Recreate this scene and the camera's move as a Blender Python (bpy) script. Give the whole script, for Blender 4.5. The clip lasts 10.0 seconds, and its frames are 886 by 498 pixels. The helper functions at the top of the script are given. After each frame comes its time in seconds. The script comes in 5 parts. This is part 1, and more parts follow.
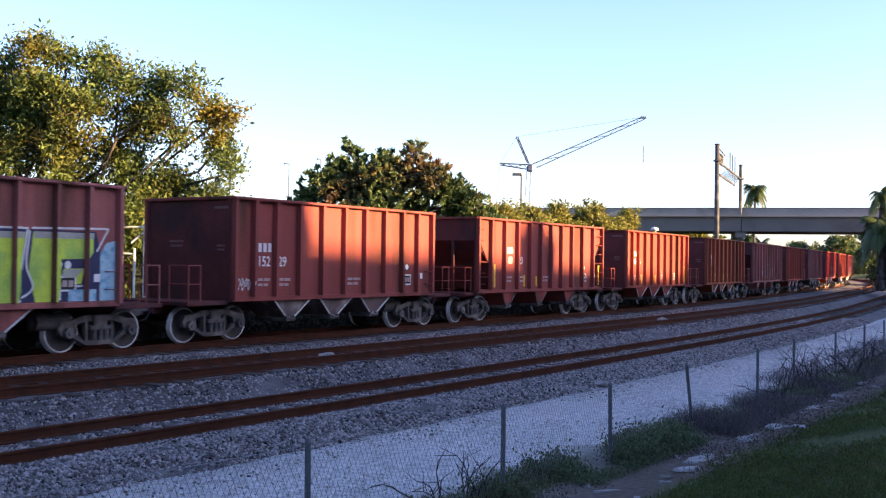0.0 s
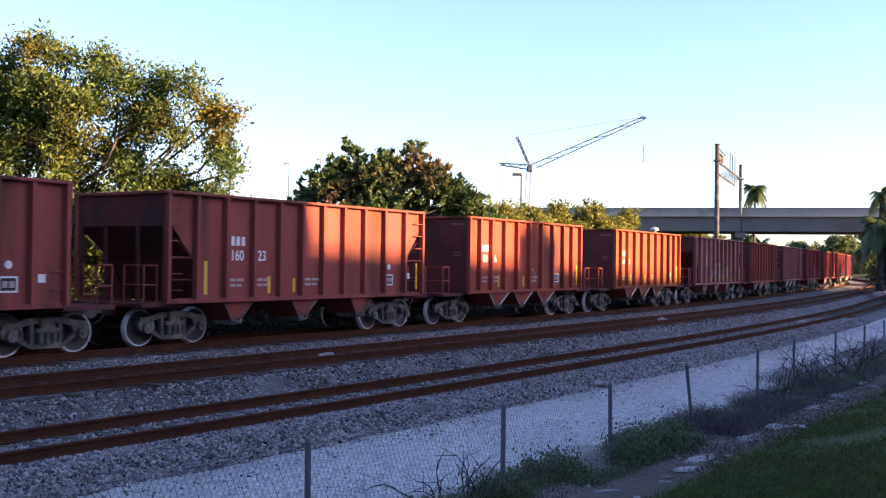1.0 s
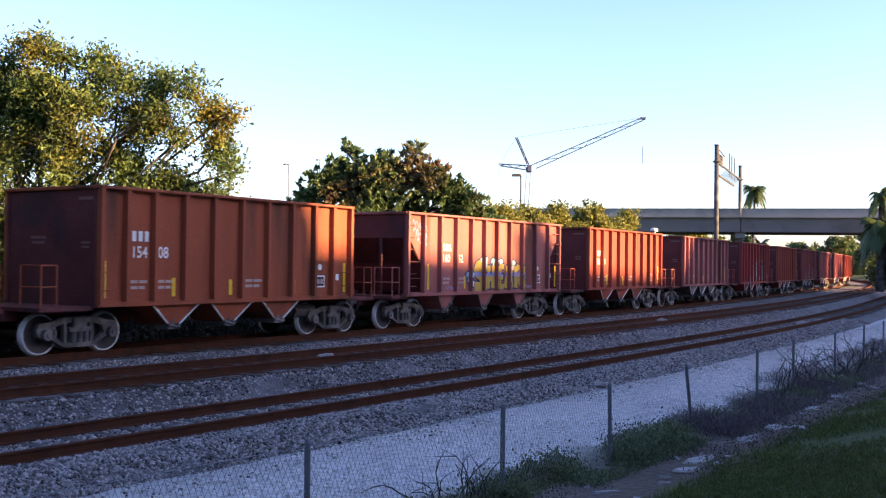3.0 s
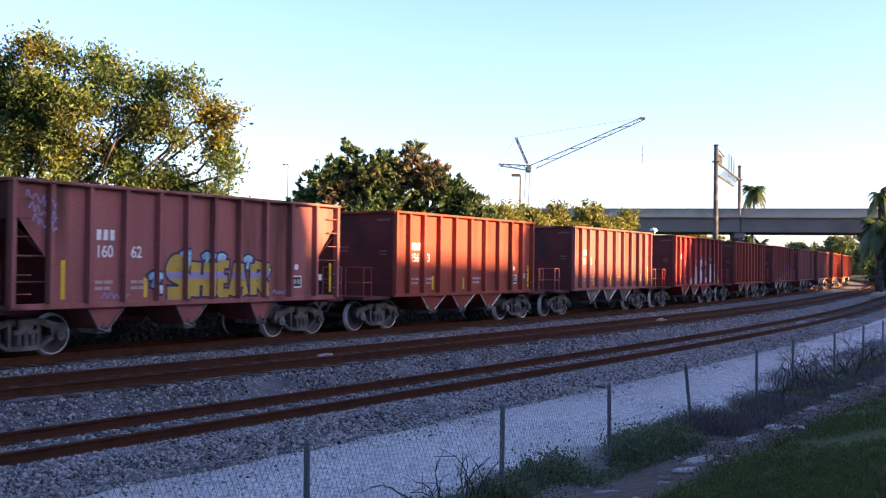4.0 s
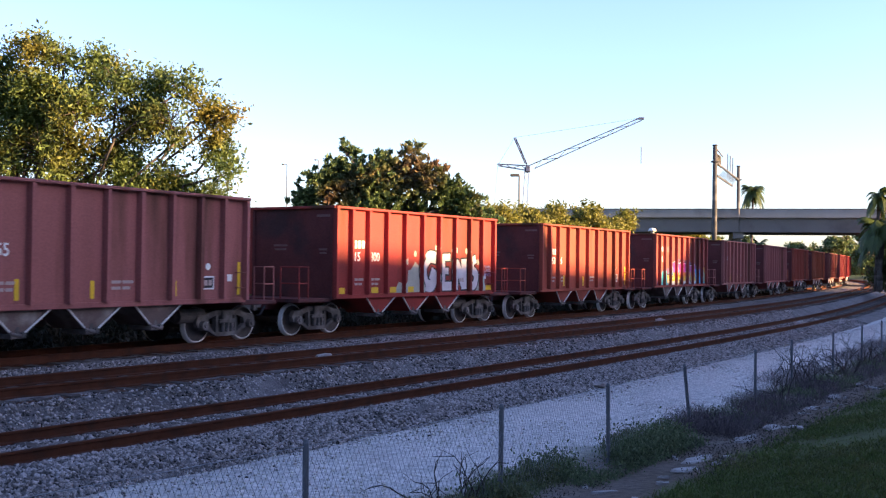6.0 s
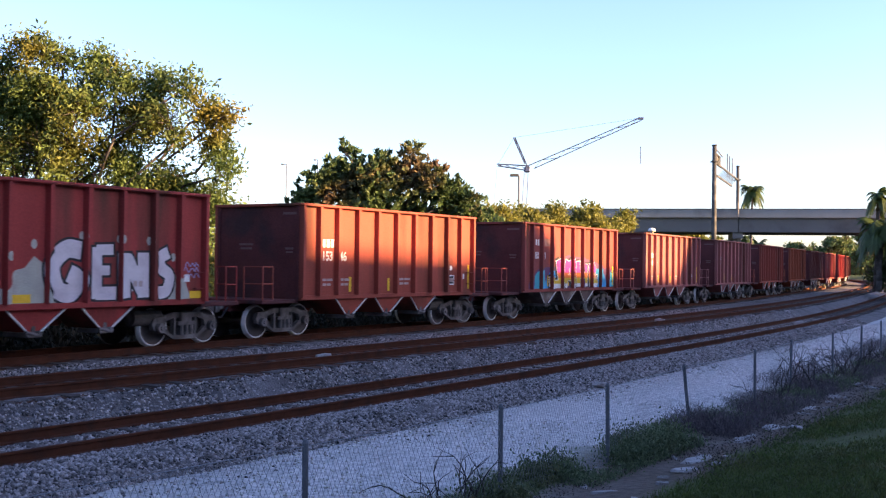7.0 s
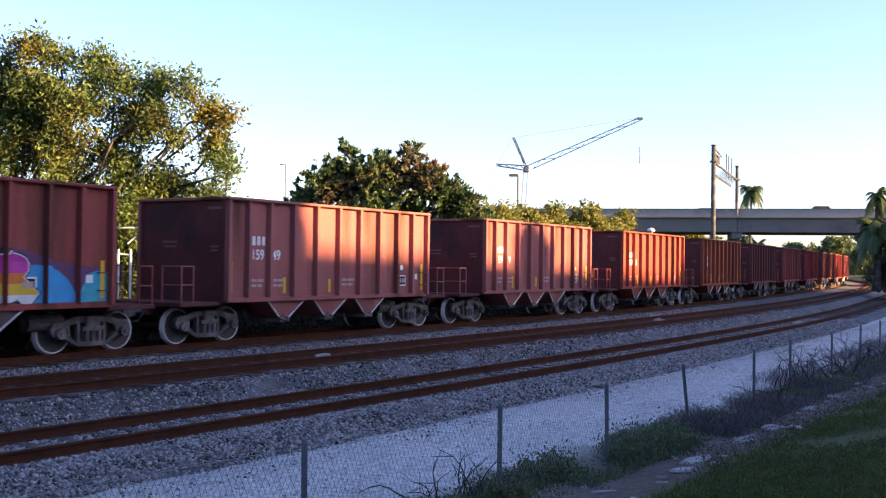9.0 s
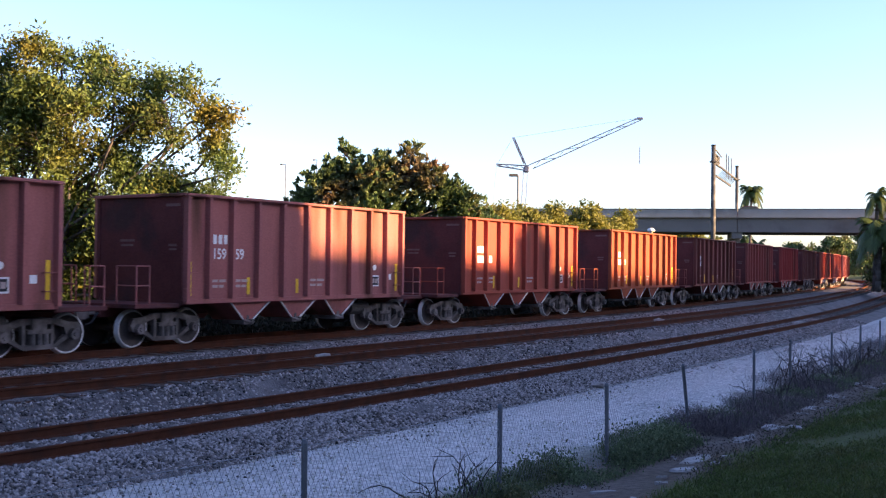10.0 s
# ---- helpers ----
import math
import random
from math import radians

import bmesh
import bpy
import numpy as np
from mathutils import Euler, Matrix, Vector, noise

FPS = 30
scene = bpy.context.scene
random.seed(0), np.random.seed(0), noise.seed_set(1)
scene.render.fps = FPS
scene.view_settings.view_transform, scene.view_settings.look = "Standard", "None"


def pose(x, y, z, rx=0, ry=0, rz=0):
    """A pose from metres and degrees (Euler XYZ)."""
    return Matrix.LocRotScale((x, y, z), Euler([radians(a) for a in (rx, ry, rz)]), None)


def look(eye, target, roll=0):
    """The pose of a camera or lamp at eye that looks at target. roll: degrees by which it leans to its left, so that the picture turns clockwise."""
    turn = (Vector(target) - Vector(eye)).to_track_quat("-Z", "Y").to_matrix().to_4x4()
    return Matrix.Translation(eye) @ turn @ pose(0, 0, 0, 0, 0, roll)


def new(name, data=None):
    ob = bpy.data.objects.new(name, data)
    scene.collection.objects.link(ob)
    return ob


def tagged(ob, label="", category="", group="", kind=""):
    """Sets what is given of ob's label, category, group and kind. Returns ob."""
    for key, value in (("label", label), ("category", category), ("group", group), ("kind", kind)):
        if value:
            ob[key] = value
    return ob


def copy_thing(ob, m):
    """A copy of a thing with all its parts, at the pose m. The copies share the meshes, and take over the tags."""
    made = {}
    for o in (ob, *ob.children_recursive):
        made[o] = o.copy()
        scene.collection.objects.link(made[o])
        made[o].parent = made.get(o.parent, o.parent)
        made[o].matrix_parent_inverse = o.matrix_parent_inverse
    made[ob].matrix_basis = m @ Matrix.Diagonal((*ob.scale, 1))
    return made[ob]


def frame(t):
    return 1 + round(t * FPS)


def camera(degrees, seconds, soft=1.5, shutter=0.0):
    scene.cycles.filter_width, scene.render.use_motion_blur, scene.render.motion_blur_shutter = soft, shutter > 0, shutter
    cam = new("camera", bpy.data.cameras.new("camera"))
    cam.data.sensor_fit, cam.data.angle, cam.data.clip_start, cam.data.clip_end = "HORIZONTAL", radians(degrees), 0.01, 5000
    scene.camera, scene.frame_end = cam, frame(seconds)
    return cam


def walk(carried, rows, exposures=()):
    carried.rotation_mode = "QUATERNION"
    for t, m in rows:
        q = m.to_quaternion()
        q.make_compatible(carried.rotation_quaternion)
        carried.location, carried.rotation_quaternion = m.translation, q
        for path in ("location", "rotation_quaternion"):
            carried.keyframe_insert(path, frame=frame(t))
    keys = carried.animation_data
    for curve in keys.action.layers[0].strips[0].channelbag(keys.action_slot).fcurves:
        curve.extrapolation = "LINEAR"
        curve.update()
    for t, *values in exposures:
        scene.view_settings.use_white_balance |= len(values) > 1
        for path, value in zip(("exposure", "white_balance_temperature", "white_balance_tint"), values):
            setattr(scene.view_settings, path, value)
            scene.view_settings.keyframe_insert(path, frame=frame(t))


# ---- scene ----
# ---- camera ----
cam = camera(46.03, 10.0, soft=1.2, shutter=0.12)
EYE = (0.0, 0.0, 2.134)


def aim(dx, dy):
    """The camera's pose, turned right and up by small angles (degrees)."""
    yaw, tilt = radians(dx), radians(0.785 + dy)
    return look(EYE, (EYE[0] + math.sin(yaw) * 50, EYE[1] + math.cos(yaw) * 50, EYE[2] + math.tan(tilt) * 50), 0.69)


walk(cam, [(0.0, aim(0, 0)), (1.8, aim(0, 0.01)), (2.6, aim(0.012, 0.04)), (4.0, aim(0.052, 0.042)), (5.0, aim(0.056, 0.042)),
           (5.6, aim(0.09, 0.045)), (7.0, aim(0.14, 0.047)), (8.0, aim(0.148, 0.047)), (8.6, aim(0.18, 0.047)), (10.0, aim(0.187, 0.047))],
     exposures=[(0.0, 1.62, 6330, 31), (10.0, 1.62, 6330, 31)])

# ---- sky and sun ----
SUN_AZ, SUN_EL = 104.0, 13.0
world = bpy.data.worlds.new("sky")
scene.world = world
world.use_nodes = True
wn = world.node_tree.nodes
sky = wn.new("ShaderNodeTexSky")
sky.sky_type, sky.sun_disc = "NISHITA", False
sky.sun_elevation, sky.sun_rotation = radians(SUN_EL), radians(SUN_AZ)
sky.air_density, sky.dust_density, sky.ozone_density = 1.0, 0.9, 3.2
wn["Background"].inputs[1].default_value = 0.15
world.node_tree.links.new(sky.outputs[0], wn["Background"].inputs[0])
TO_SUN = Vector((math.sin(radians(SUN_AZ)) * math.cos(radians(SUN_EL)), math.cos(radians(SUN_AZ)) * math.cos(radians(SUN_EL)), math.sin(radians(SUN_EL))))
sun = new("sun", bpy.data.lights.new("sun", "SUN"))
sun.data.energy, sun.data.angle, sun.data.color = 8.6, radians(1.0), (1.0, 0.70, 0.28)
sun.matrix_world = look(TO_SUN * 100, (0, 0, 0))


# ---- materials ----
def material(name, base, rough=0.8, metal=0.0, vary=0.25, scale=3.0, fine=40.0, bump=0.15, second=None, second_scale=0.8, amount=0.5, dist=0.02,
             spec=0.3, island=0.0, through_light=0.0, streak=False, randomly=0.0):
    """A surface with two scales of variation in colour and a fine relief."""
    m = bpy.data.materials.new(name)
    m.use_nodes = True
    nt = m.node_tree
    n, l = nt.nodes, nt.links
    bsdf = n["Principled BSDF"]
    bsdf.inputs["Roughness"].default_value, bsdf.inputs["Metallic"].default_value = rough, metal
    bsdf.inputs["Specular IOR Level"].default_value = spec
    co = n.new("ShaderNodeTexCoord")
    src = co.outputs["Object"]
    if streak:
        mp = n.new("ShaderNodeMapping")
        mp.inputs["Scale"].default_value = (1.0, 1.0, 0.12)
        l.new(src, mp.inputs[0])
        src2 = mp.outputs[0]
    else:
        src2 = src
    big = n.new("ShaderNodeTexNoise")
    big.inputs["Scale"].default_value, big.inputs["Detail"].default_value = scale, 6
    l.new(src2, big.inputs["Vector"])
    small = n.new("ShaderNodeTexNoise")
    small.inputs["Scale"].default_value, small.inputs["Detail"].default_value = fine, 4
    l.new(src, small.inputs["Vector"])
    add = n.new("ShaderNodeMath")
    add.operation = "ADD"
    l.new(big.outputs[0], add.inputs[0])
    l.new(small.outputs[0], add.inputs[1])
    last = add.outputs[0]
    if island or randomly:
        src3 = n.new("ShaderNodeNewGeometry").outputs["Random Per Island"] if island else n.new("ShaderNodeObjectInfo").outputs["Random"]
        k = n.new("ShaderNodeMath")
        k.operation = "MULTIPLY_ADD"
        k.inputs[1].default_value, k.inputs[2].default_value = island or randomly, -(island or randomly) / 2
        l.new(src3, k.inputs[0])
        a2 = n.new("ShaderNodeMath")
        a2.operation = "ADD"
        l.new(last, a2.inputs[0])
        l.new(k.outputs[0], a2.inputs[1])
        last = a2.outputs[0]
    ramp = n.new("ShaderNodeMapRange")
    ramp.inputs["From Min"].default_value, ramp.inputs["From Max"].default_value = 0.6, 1.4
    ramp.inputs["To Min"].default_value, ramp.inputs["To Max"].default_value = 1 - vary, 1 + vary
    ramp.clamp = False
    l.new(last, ramp.inputs["Value"])
    colour = n.new("ShaderNodeRGB")
    colour.outputs[0].default_value = (*base, 1)
    out = colour.outputs[0]
    if second:
        mixn = n.new("ShaderNodeTexNoise")
        mixn.inputs["Scale"].default_value, mixn.inputs["Detail"].default_value = second_scale, 8
        l.new(src2, mixn.inputs["Vector"])
        st = n.new("ShaderNodeMapRange")
        st.inputs["From Min"].default_value, st.inputs["From Max"].default_value = 0.62 - 0.3 * amount, 0.78 - 0.3 * amount
        l.new(mixn.outputs[0], st.inputs["Value"])
        mix = n.new("ShaderNodeMix")
        mix.data_type = "RGBA"
        l.new(st.outputs[0], mix.inputs[0])
        l.new(out, mix.inputs[6])
        mix.inputs[7].default_value = (*second, 1)
        out = mix.outputs[2]
    sc = n.new("ShaderNodeVectorMath")
    sc.operation = "SCALE"
    l.new(out, sc.inputs[0])
    l.new(ramp.outputs[0], sc.inputs["Scale"])
    l.new(sc.outputs[0], bsdf.inputs["Base Color"])
    if bump:
        b = n.new("ShaderNodeBump")
        b.inputs["Strength"].default_value, b.inputs["Distance"].default_value = bump, dist
        l.new(small.outputs[0], b.inputs["Height"])
        l.new(b.outputs[0], bsdf.inputs["Normal"])
    if through_light:
        tr = n.new("ShaderNodeBsdfTranslucent")
        l.new(sc.outputs[0], tr.inputs[0])
        ms = n.new("ShaderNodeMixShader")
        ms.inputs[0].default_value = through_light
        l.new(bsdf.outputs[0], ms.inputs[1])
        l.new(tr.outputs[0], ms.inputs[2])
        l.new(ms.outputs[0], n["Material Output"].inputs[0])
    return m


def paint(name, base, rust=(0.09, 0.035, 0.022), amount=0.35):
    return material(name, base, 0.72, 0.0, 0.24, 1.3, 22.0, 0.15, rust, 0.9, amount, 0.01, 0.18, streak=True)


PAINT = dict(brown=paint("brown_car_paint", (0.265, 0.061, 0.050)), red=paint("red_car_paint", (0.295, 0.042, 0.036)),
             rust=paint("rust_red_car_paint", (0.300, 0.063, 0.041)), mauve=paint("faded_mauve_car_paint", (0.32, 0.106, 0.094)),
             orange=paint("orange_rust_car_paint", (0.30, 0.072, 0.034)), dark=paint("dark_brown_car_paint", (0.15, 0.042, 0.034)))
M = dict(
    # car paint made darker: the shade between cars is put into the colour
    shaded_paint=material("shaded_end_paint", (0.125, 0.038, 0.036), 0.9, 0, 0.3, 1.2, 22, 0.2, (0.075, 0.036, 0.036), 0.8, 0.4, 0.01, 0.1),
    steel=material("dusty_truck_steel", (0.095, 0.082, 0.078), 0.8, 0.1, 0.35, 4, 60, 0.3, (0.18, 0.155, 0.15), 3.0, 0.5, 0.01),
    tread=material("worn_wheel_rim", (0.62, 0.59, 0.57), 0.5, 0.0, 0.2, 6, 60, 0.1),
    disc=material("rusty_wheel_disc", (0.07, 0.055, 0.052), 0.8, 0.2, 0.3, 6, 50, 0.2),
    hopper=material("dusty_hopper_steel", (0.14, 0.095, 0.085), 0.85, 0.0, 0.3, 2, 40, 0.2, (0.26, 0.22, 0.20), 1.6, 0.35, 0.01),
    white=material("white_stencil_paint", (0.72, 0.70, 0.68), 0.7, 0, 0.15, 8, 80, 0.05),
    ghost=material("weathered_stencil_paint", (0.19, 0.095, 0.09), 0.85, 0, 0.3, 8, 80, 0.05),
    lilac=material("pale_lilac_spray_paint", (0.27, 0.23, 0.40), 0.6, 0, 0.2, 3, 30, 0.05),
    aqua=material("aqua_spray_paint", (0.025, 0.30, 0.38), 0.6, 0, 0.2, 3, 30, 0.05, (0.14, 0.42, 0.50), 2.2, 0.22),
    moss=material("grey_green_spray_paint", (0.36, 0.35, 0.30), 0.7, 0, 0.2, 3, 30, 0.05, (0.26, 0.22, 0.20), 1.4, 0.3),
    cream=material("pale_pinkish_spray_paint", (0.56, 0.50, 0.52), 0.65, 0, 0.15, 3, 30, 0.05, (0.44, 0.38, 0.41), 1.2, 0.35),
    bright=material("bright_yellow_spray_paint", (0.62, 0.40, 0.03), 0.6, 0, 0.15, 3, 30, 0.05),
    pink=material("deep_pink_spray_paint", (0.42, 0.03, 0.22), 0.6, 0, 0.15, 3, 30, 0.05),
    faded=material("faded_stencil_paint", (0.40, 0.30, 0.28), 0.8, 0, 0.2, 8, 80, 0.05),
    yellow=material("yellow_reflective_strip", (0.72, 0.42, 0.02), 0.5, 0, 0.15, 8, 60, 0.05),
    black=material("black_paint", (0.02, 0.018, 0.02), 0.6, 0, 0.2, 6, 60, 0.05),
    lime=material("lime_spray_paint", (0.50, 0.62, 0.07), 0.6, 0, 0.25, 2, 30, 0.05, (0.30, 0.46, 0.09), 1.5, 0.5),
    navy=material("dark_blue_spray_paint", (0.03, 0.03, 0.08), 0.6, 0, 0.25, 3, 30, 0.05),
    sky=material("pale_blue_spray_paint", (0.34, 0.52, 0.60), 0.6, 0, 0.2, 5, 30, 0.05, (0.12, 0.3, 0.42), 5.0, 0.5),
    cyan=material("cyan_spray_paint", (0.03, 0.27, 0.52), 0.6, 0, 0.2, 3, 30, 0.05),
    magenta=material("magenta_spray_paint", (0.52, 0.05, 0.30), 0.6, 0, 0.2, 3, 30, 0.05),
    purple=material("purple_spray_paint", (0.12, 0.045, 0.11), 0.6, 0, 0.2, 3, 30, 0.05),
    gold=material("ochre_spray_paint", (0.46, 0.29, 0.05), 0.6, 0, 0.2, 3, 30, 0.05),
    orange=material("orange_spray_paint", (0.62, 0.16, 0.03), 0.6, 0, 0.2, 3, 30, 0.05),
    pale=material("white_spray_paint", (0.62, 0.60, 0.60), 0.6, 0, 0.2, 3, 30, 0.05, (0.42, 0.42, 0.42), 2.0, 0.4),
    rail=material("rusty_rail_steel", (0.078, 0.028, 0.016), 0.92, 0.0, 0.3, 6, 60, 0.2, (0.05, 0.022, 0.015), 3, 0.4, 0.005, spec=0.08),
    tie=material("weathered_timber_tie", (0.055, 0.042, 0.038), 0.9, 0, 0.35, 4, 50, 0.5, (0.12, 0.10, 0.095), 3, 0.3, 0.01, randomly=0.5),
    stained=material("rust_stained_ballast", (0.082, 0.040, 0.026), 0.95, 0, 0.45, 3, 26, 1.0, (0.05, 0.028, 0.02), 0.7, 0.4, 0.05, 0.1),
    ballast=material("crushed_stone_ballast", (0.145, 0.125, 0.125), 0.95, 0, 0.5, 3, 26, 1.0, (0.085, 0.072, 0.07), 0.7, 0.4, 0.05),
    stone=material("ballast_stone", (0.235, 0.205, 0.20), 0.95, 0, 0.45, 3, 50, 0.3, island=1.5),
    concrete=material("grey_bridge_concrete", (0.25, 0.245, 0.24), 0.9, 0, 0.15, 0.4, 12, 0.2, (0.18, 0.17, 0.165), 0.25, 0.4),
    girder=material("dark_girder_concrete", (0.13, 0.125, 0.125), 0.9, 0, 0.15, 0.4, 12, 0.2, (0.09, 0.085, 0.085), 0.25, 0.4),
    galv=material("galvanised_steel", (0.13, 0.14, 0.16), 0.6, 0.3, 0.2, 5, 60, 0.1),
    wire=material("dull_zinc_wire", (0.25, 0.26, 0.29), 0.6, 0.2, 0.2, 5, 60, 0.0),
    pole=material("weathered_steel_pole", (0.065, 0.064, 0.067), 0.8, 0.1, 0.25, 1.5, 30, 0.1, (0.16, 0.145, 0.135), 0.6, 0.4),
    crane=material("crane_steel", (0.07, 0.09, 0.17), 0.6, 0.2, 0.2, 0.3, 10, 0.0),
    leaf=material("green_leaf", (0.094, 0.135, 0.034), 0.6, 0, 0.38, 0.6, 3, 0, (0.19, 0.15, 0.022), 0.33, 0.38, island=0.9, through_light=0.35),
    leafd=material("dark_leaf", (0.09, 0.135, 0.046), 0.55, 0, 0.38, 0.6, 3, 0, (0.13, 0.078, 0.042), 0.3, 0.42, island=0.9, through_light=0.3),
    leafy=material("yellow_green_leaf", (0.18, 0.17, 0.03), 0.55, 0, 0.35, 0.4, 3, 0, (0.11, 0.13, 0.025), 0.3, 0.5, island=0.9, through_light=0.35),
    frond=material("palm_frond", (0.05, 0.075, 0.02), 0.5, 0, 0.3, 1, 6, 0, island=0.6, through_light=0.25),
    bark=material("grey_bark", (0.075, 0.06, 0.052), 0.9, 0, 0.35, 3, 30, 0.6, (0.125, 0.105, 0.09), 2, 0.4),
    twig=material("dry_twig", (0.05, 0.04, 0.037), 0.9, 0, 0.3, 3, 30, 0.2),
    grass=material("grass_blade", (0.068, 0.098, 0.026), 0.75, 0, 0.35, 0.8, 8, 0, (0.11, 0.105, 0.036), 0.5, 0.4, island=0.8, through_light=0.3),
    stalk=material("dry_stalk", (0.115, 0.092, 0.10), 0.9, 0, 0.3, 3, 30, 0.0, island=0.8),
    # leaf colour taken near black to stand in for deep shade
    brush=material("shade_darkened_shrub_leaf", (0.016, 0.018, 0.010), 0.8, 0, 0.35, 0.8, 8, 0, (0.05, 0.035, 0.02), 0.8, 0.4, island=0.8),
    rock=material("pale_rock", (0.34, 0.31, 0.30), 0.9, 0, 0.3, 6, 40, 0.4, (0.22, 0.19, 0.18), 5.0, 0.5),
    weed=material("weed_leaf", (0.115, 0.155, 0.08), 0.7, 0, 0.35, 0.8, 8, 0, (0.09, 0.09, 0.04), 0.8, 0.4, island=0.8, through_light=0.3),
    glass=material("dark_vehicle_glass", (0.02, 0.022, 0.025), 0.08, 0, 0.05, 2, 20, 0, spec=0.6),
    silver=material("silver_car_body", (0.35, 0.36, 0.37), 0.35, 0.5, 0.08, 2, 20, 0),
    dark=material("dark_red_car_body", (0.09, 0.03, 0.03), 0.35, 0.2, 0.08, 2, 20, 0),
    wallw=material("pale_stucco", (0.55, 0.52, 0.47), 0.9, 0, 0.1, 0.8, 20, 0.1),
    debris=material("pale_litter", (0.29, 0.27, 0.27), 0.9, 0, 0.3, 3, 30, 0.4, (0.16, 0.14, 0.13), 3.0, 0.5, randomly=0.6),
)


def ground_material():
    """Grass, white shell road, dirt and gravel, told apart by a stored attribute."""
    m = bpy.data.materials.new("ground_surface")
    m.use_nodes = True
    n, l = m.node_tree.nodes, m.node_tree.links
    bsdf = n["Principled BSDF"]
    bsdf.inputs["Roughness"].default_value = 0.95
    bsdf.inputs["Specular IOR Level"].default_value = 0.15
    co = n.new("ShaderNodeTexCoord")
    att = n.new("ShaderNodeAttribute")
    att.attribute_name = "offset"
    wob = n.new("ShaderNodeTexNoise")
    wob.inputs["Scale"].default_value, wob.inputs["Detail"].default_value = 0.9, 7
    l.new(co.outputs["Object"], wob.inputs["Vector"])
    k = n.new("ShaderNodeMath")
    k.operation = "MULTIPLY_ADD"
    k.inputs[1].default_value, k.inputs[2].default_value = 2.4, -1.2
    l.new(wob.outputs[0], k.inputs[0])
    s = n.new("ShaderNodeMath")
    l.new(att.outputs["Fac"], s.inputs[0])
    l.new(k.outputs[0], s.inputs[1])
    ramp = n.new("ShaderNodeValToRGB")
    mr = n.new("ShaderNodeMapRange")
    mr.inputs["From Min"].default_value, mr.inputs["From Max"].default_value = -20, 30
    l.new(s.outputs[0], mr.inputs["Value"])
    l.new(mr.outputs[0], ramp.inputs[0])
    e = ramp.color_ramp.elements

    def stop(o, c):
        el = e.new((o + 20) / 50)
        el.color = (*c, 1)

    e[0].position, e[0].color = 0.0, (0.06, 0.08, 0.02, 1)
    e[1].position, e[1].color = 1.0, (0.05, 0.075, 0.016, 1)
    for o, c in ((-9, (0.055, 0.06, 0.022)), (-6, (0.05, 0.045, 0.035)), (-4, (0.10, 0.095, 0.09)), (9.6, (0.20, 0.19, 0.185)), (10.4, (0.38, 0.36, 0.355)), (11.2, (0.47, 0.44, 0.43)), (12.2, (0.53, 0.49, 0.48)), (13.7, (0.50, 0.47, 0.46)),
                 (14.1, (0.24, 0.235, 0.19)), (14.6, (0.16, 0.14, 0.12)), (15.3, (0.12, 0.092, 0.08)), (16.2, (0.10, 0.078, 0.058)), (16.8, (0.06, 0.072, 0.026))):
        stop(o, c)
    fine = n.new("ShaderNodeTexNoise")
    fine.inputs["Scale"].default_value, fine.inputs["Detail"].default_value = 9, 9
    l.new(co.outputs["Object"], fine.inputs["Vector"])
    mr2 = n.new("ShaderNodeMapRange")
    mr2.inputs["From Min"].default_value, mr2.inputs["From Max"].default_value = 0.3, 0.7
    mr2.inputs["To Min"].default_value, mr2.inputs["To Max"].default_value = 0.65, 1.3
    l.new(fine.outputs[0], mr2.inputs["Value"])
    sc = n.new("ShaderNodeVectorMath")
    sc.operation = "SCALE"
    l.new(ramp.outputs[0], sc.inputs[0])
    l.new(mr2.outputs[0], sc.inputs["Scale"])
    l.new(sc.outputs[0], bsdf.inputs["Base Color"])
    b = n.new("ShaderNodeBump")
    b.inputs["Strength"].default_value, b.inputs["Distance"].default_value = 0.6, 0.06
    l.new(fine.outputs[0], b.inputs["Height"])
    l.new(b.outputs[0], bsdf.inputs["Normal"])
    return m


M["ground"] = ground_material()


# ---- mesh helpers ----
def mesh_of(name, verts, faces, mat=None, smooth=False):
    me = bpy.data.meshes.new(name)
    me.from_pydata([tuple(map(float, v)) for v in verts], [], [tuple(map(int, f)) for f in faces])
    if mat:
        me.materials.append(mat)
    if smooth:
        me.polygons.foreach_set("use_smooth", [True] * len(me.polygons))
    me.update()
    return me


def data_of(name, bm, mat, smooth=False):
    bmesh.ops.recalc_face_normals(bm, faces=bm.faces)
    me = bpy.data.meshes.new(name)
    bm.to_mesh(me)
    bm.free()
    me.materials.append(mat)
    if smooth:
        me.polygons.foreach_set("use_smooth", [True] * len(me.polygons))
    return me


def part(name, bm, mat, parent, label="", smooth=False):
    """Links a bmesh, or a ready mesh, as one mesh object under a thing or a part."""
    ob = new(name, bm if isinstance(bm, bpy.types.Mesh) else data_of(name, bm, mat, smooth))
    ob.parent = parent
    return tagged(ob, label)


def thing(name, label, category, group="", m=None):
    ob = tagged(new(name), label, category, group)
    if m is not None:
        ob.matrix_world = m
    return ob


def box(bm, x0, x1, y0, y1, z0, z1, bevel=0.0):
    got = bmesh.ops.create_cube(bm, size=1.0)["verts"]
    for v in got:
        v.co = Vector((x0 + (v.co.x + 0.5) * (x1 - x0), y0 + (v.co.y + 0.5) * (y1 - y0), z0 + (v.co.z + 0.5) * (z1 - z0)))
    if bevel:
        es = list({e for v in got for e in v.link_edges})
        bmesh.ops.bevel(bm, geom=es, offset=bevel, segments=1, affect="EDGES")
    return bm


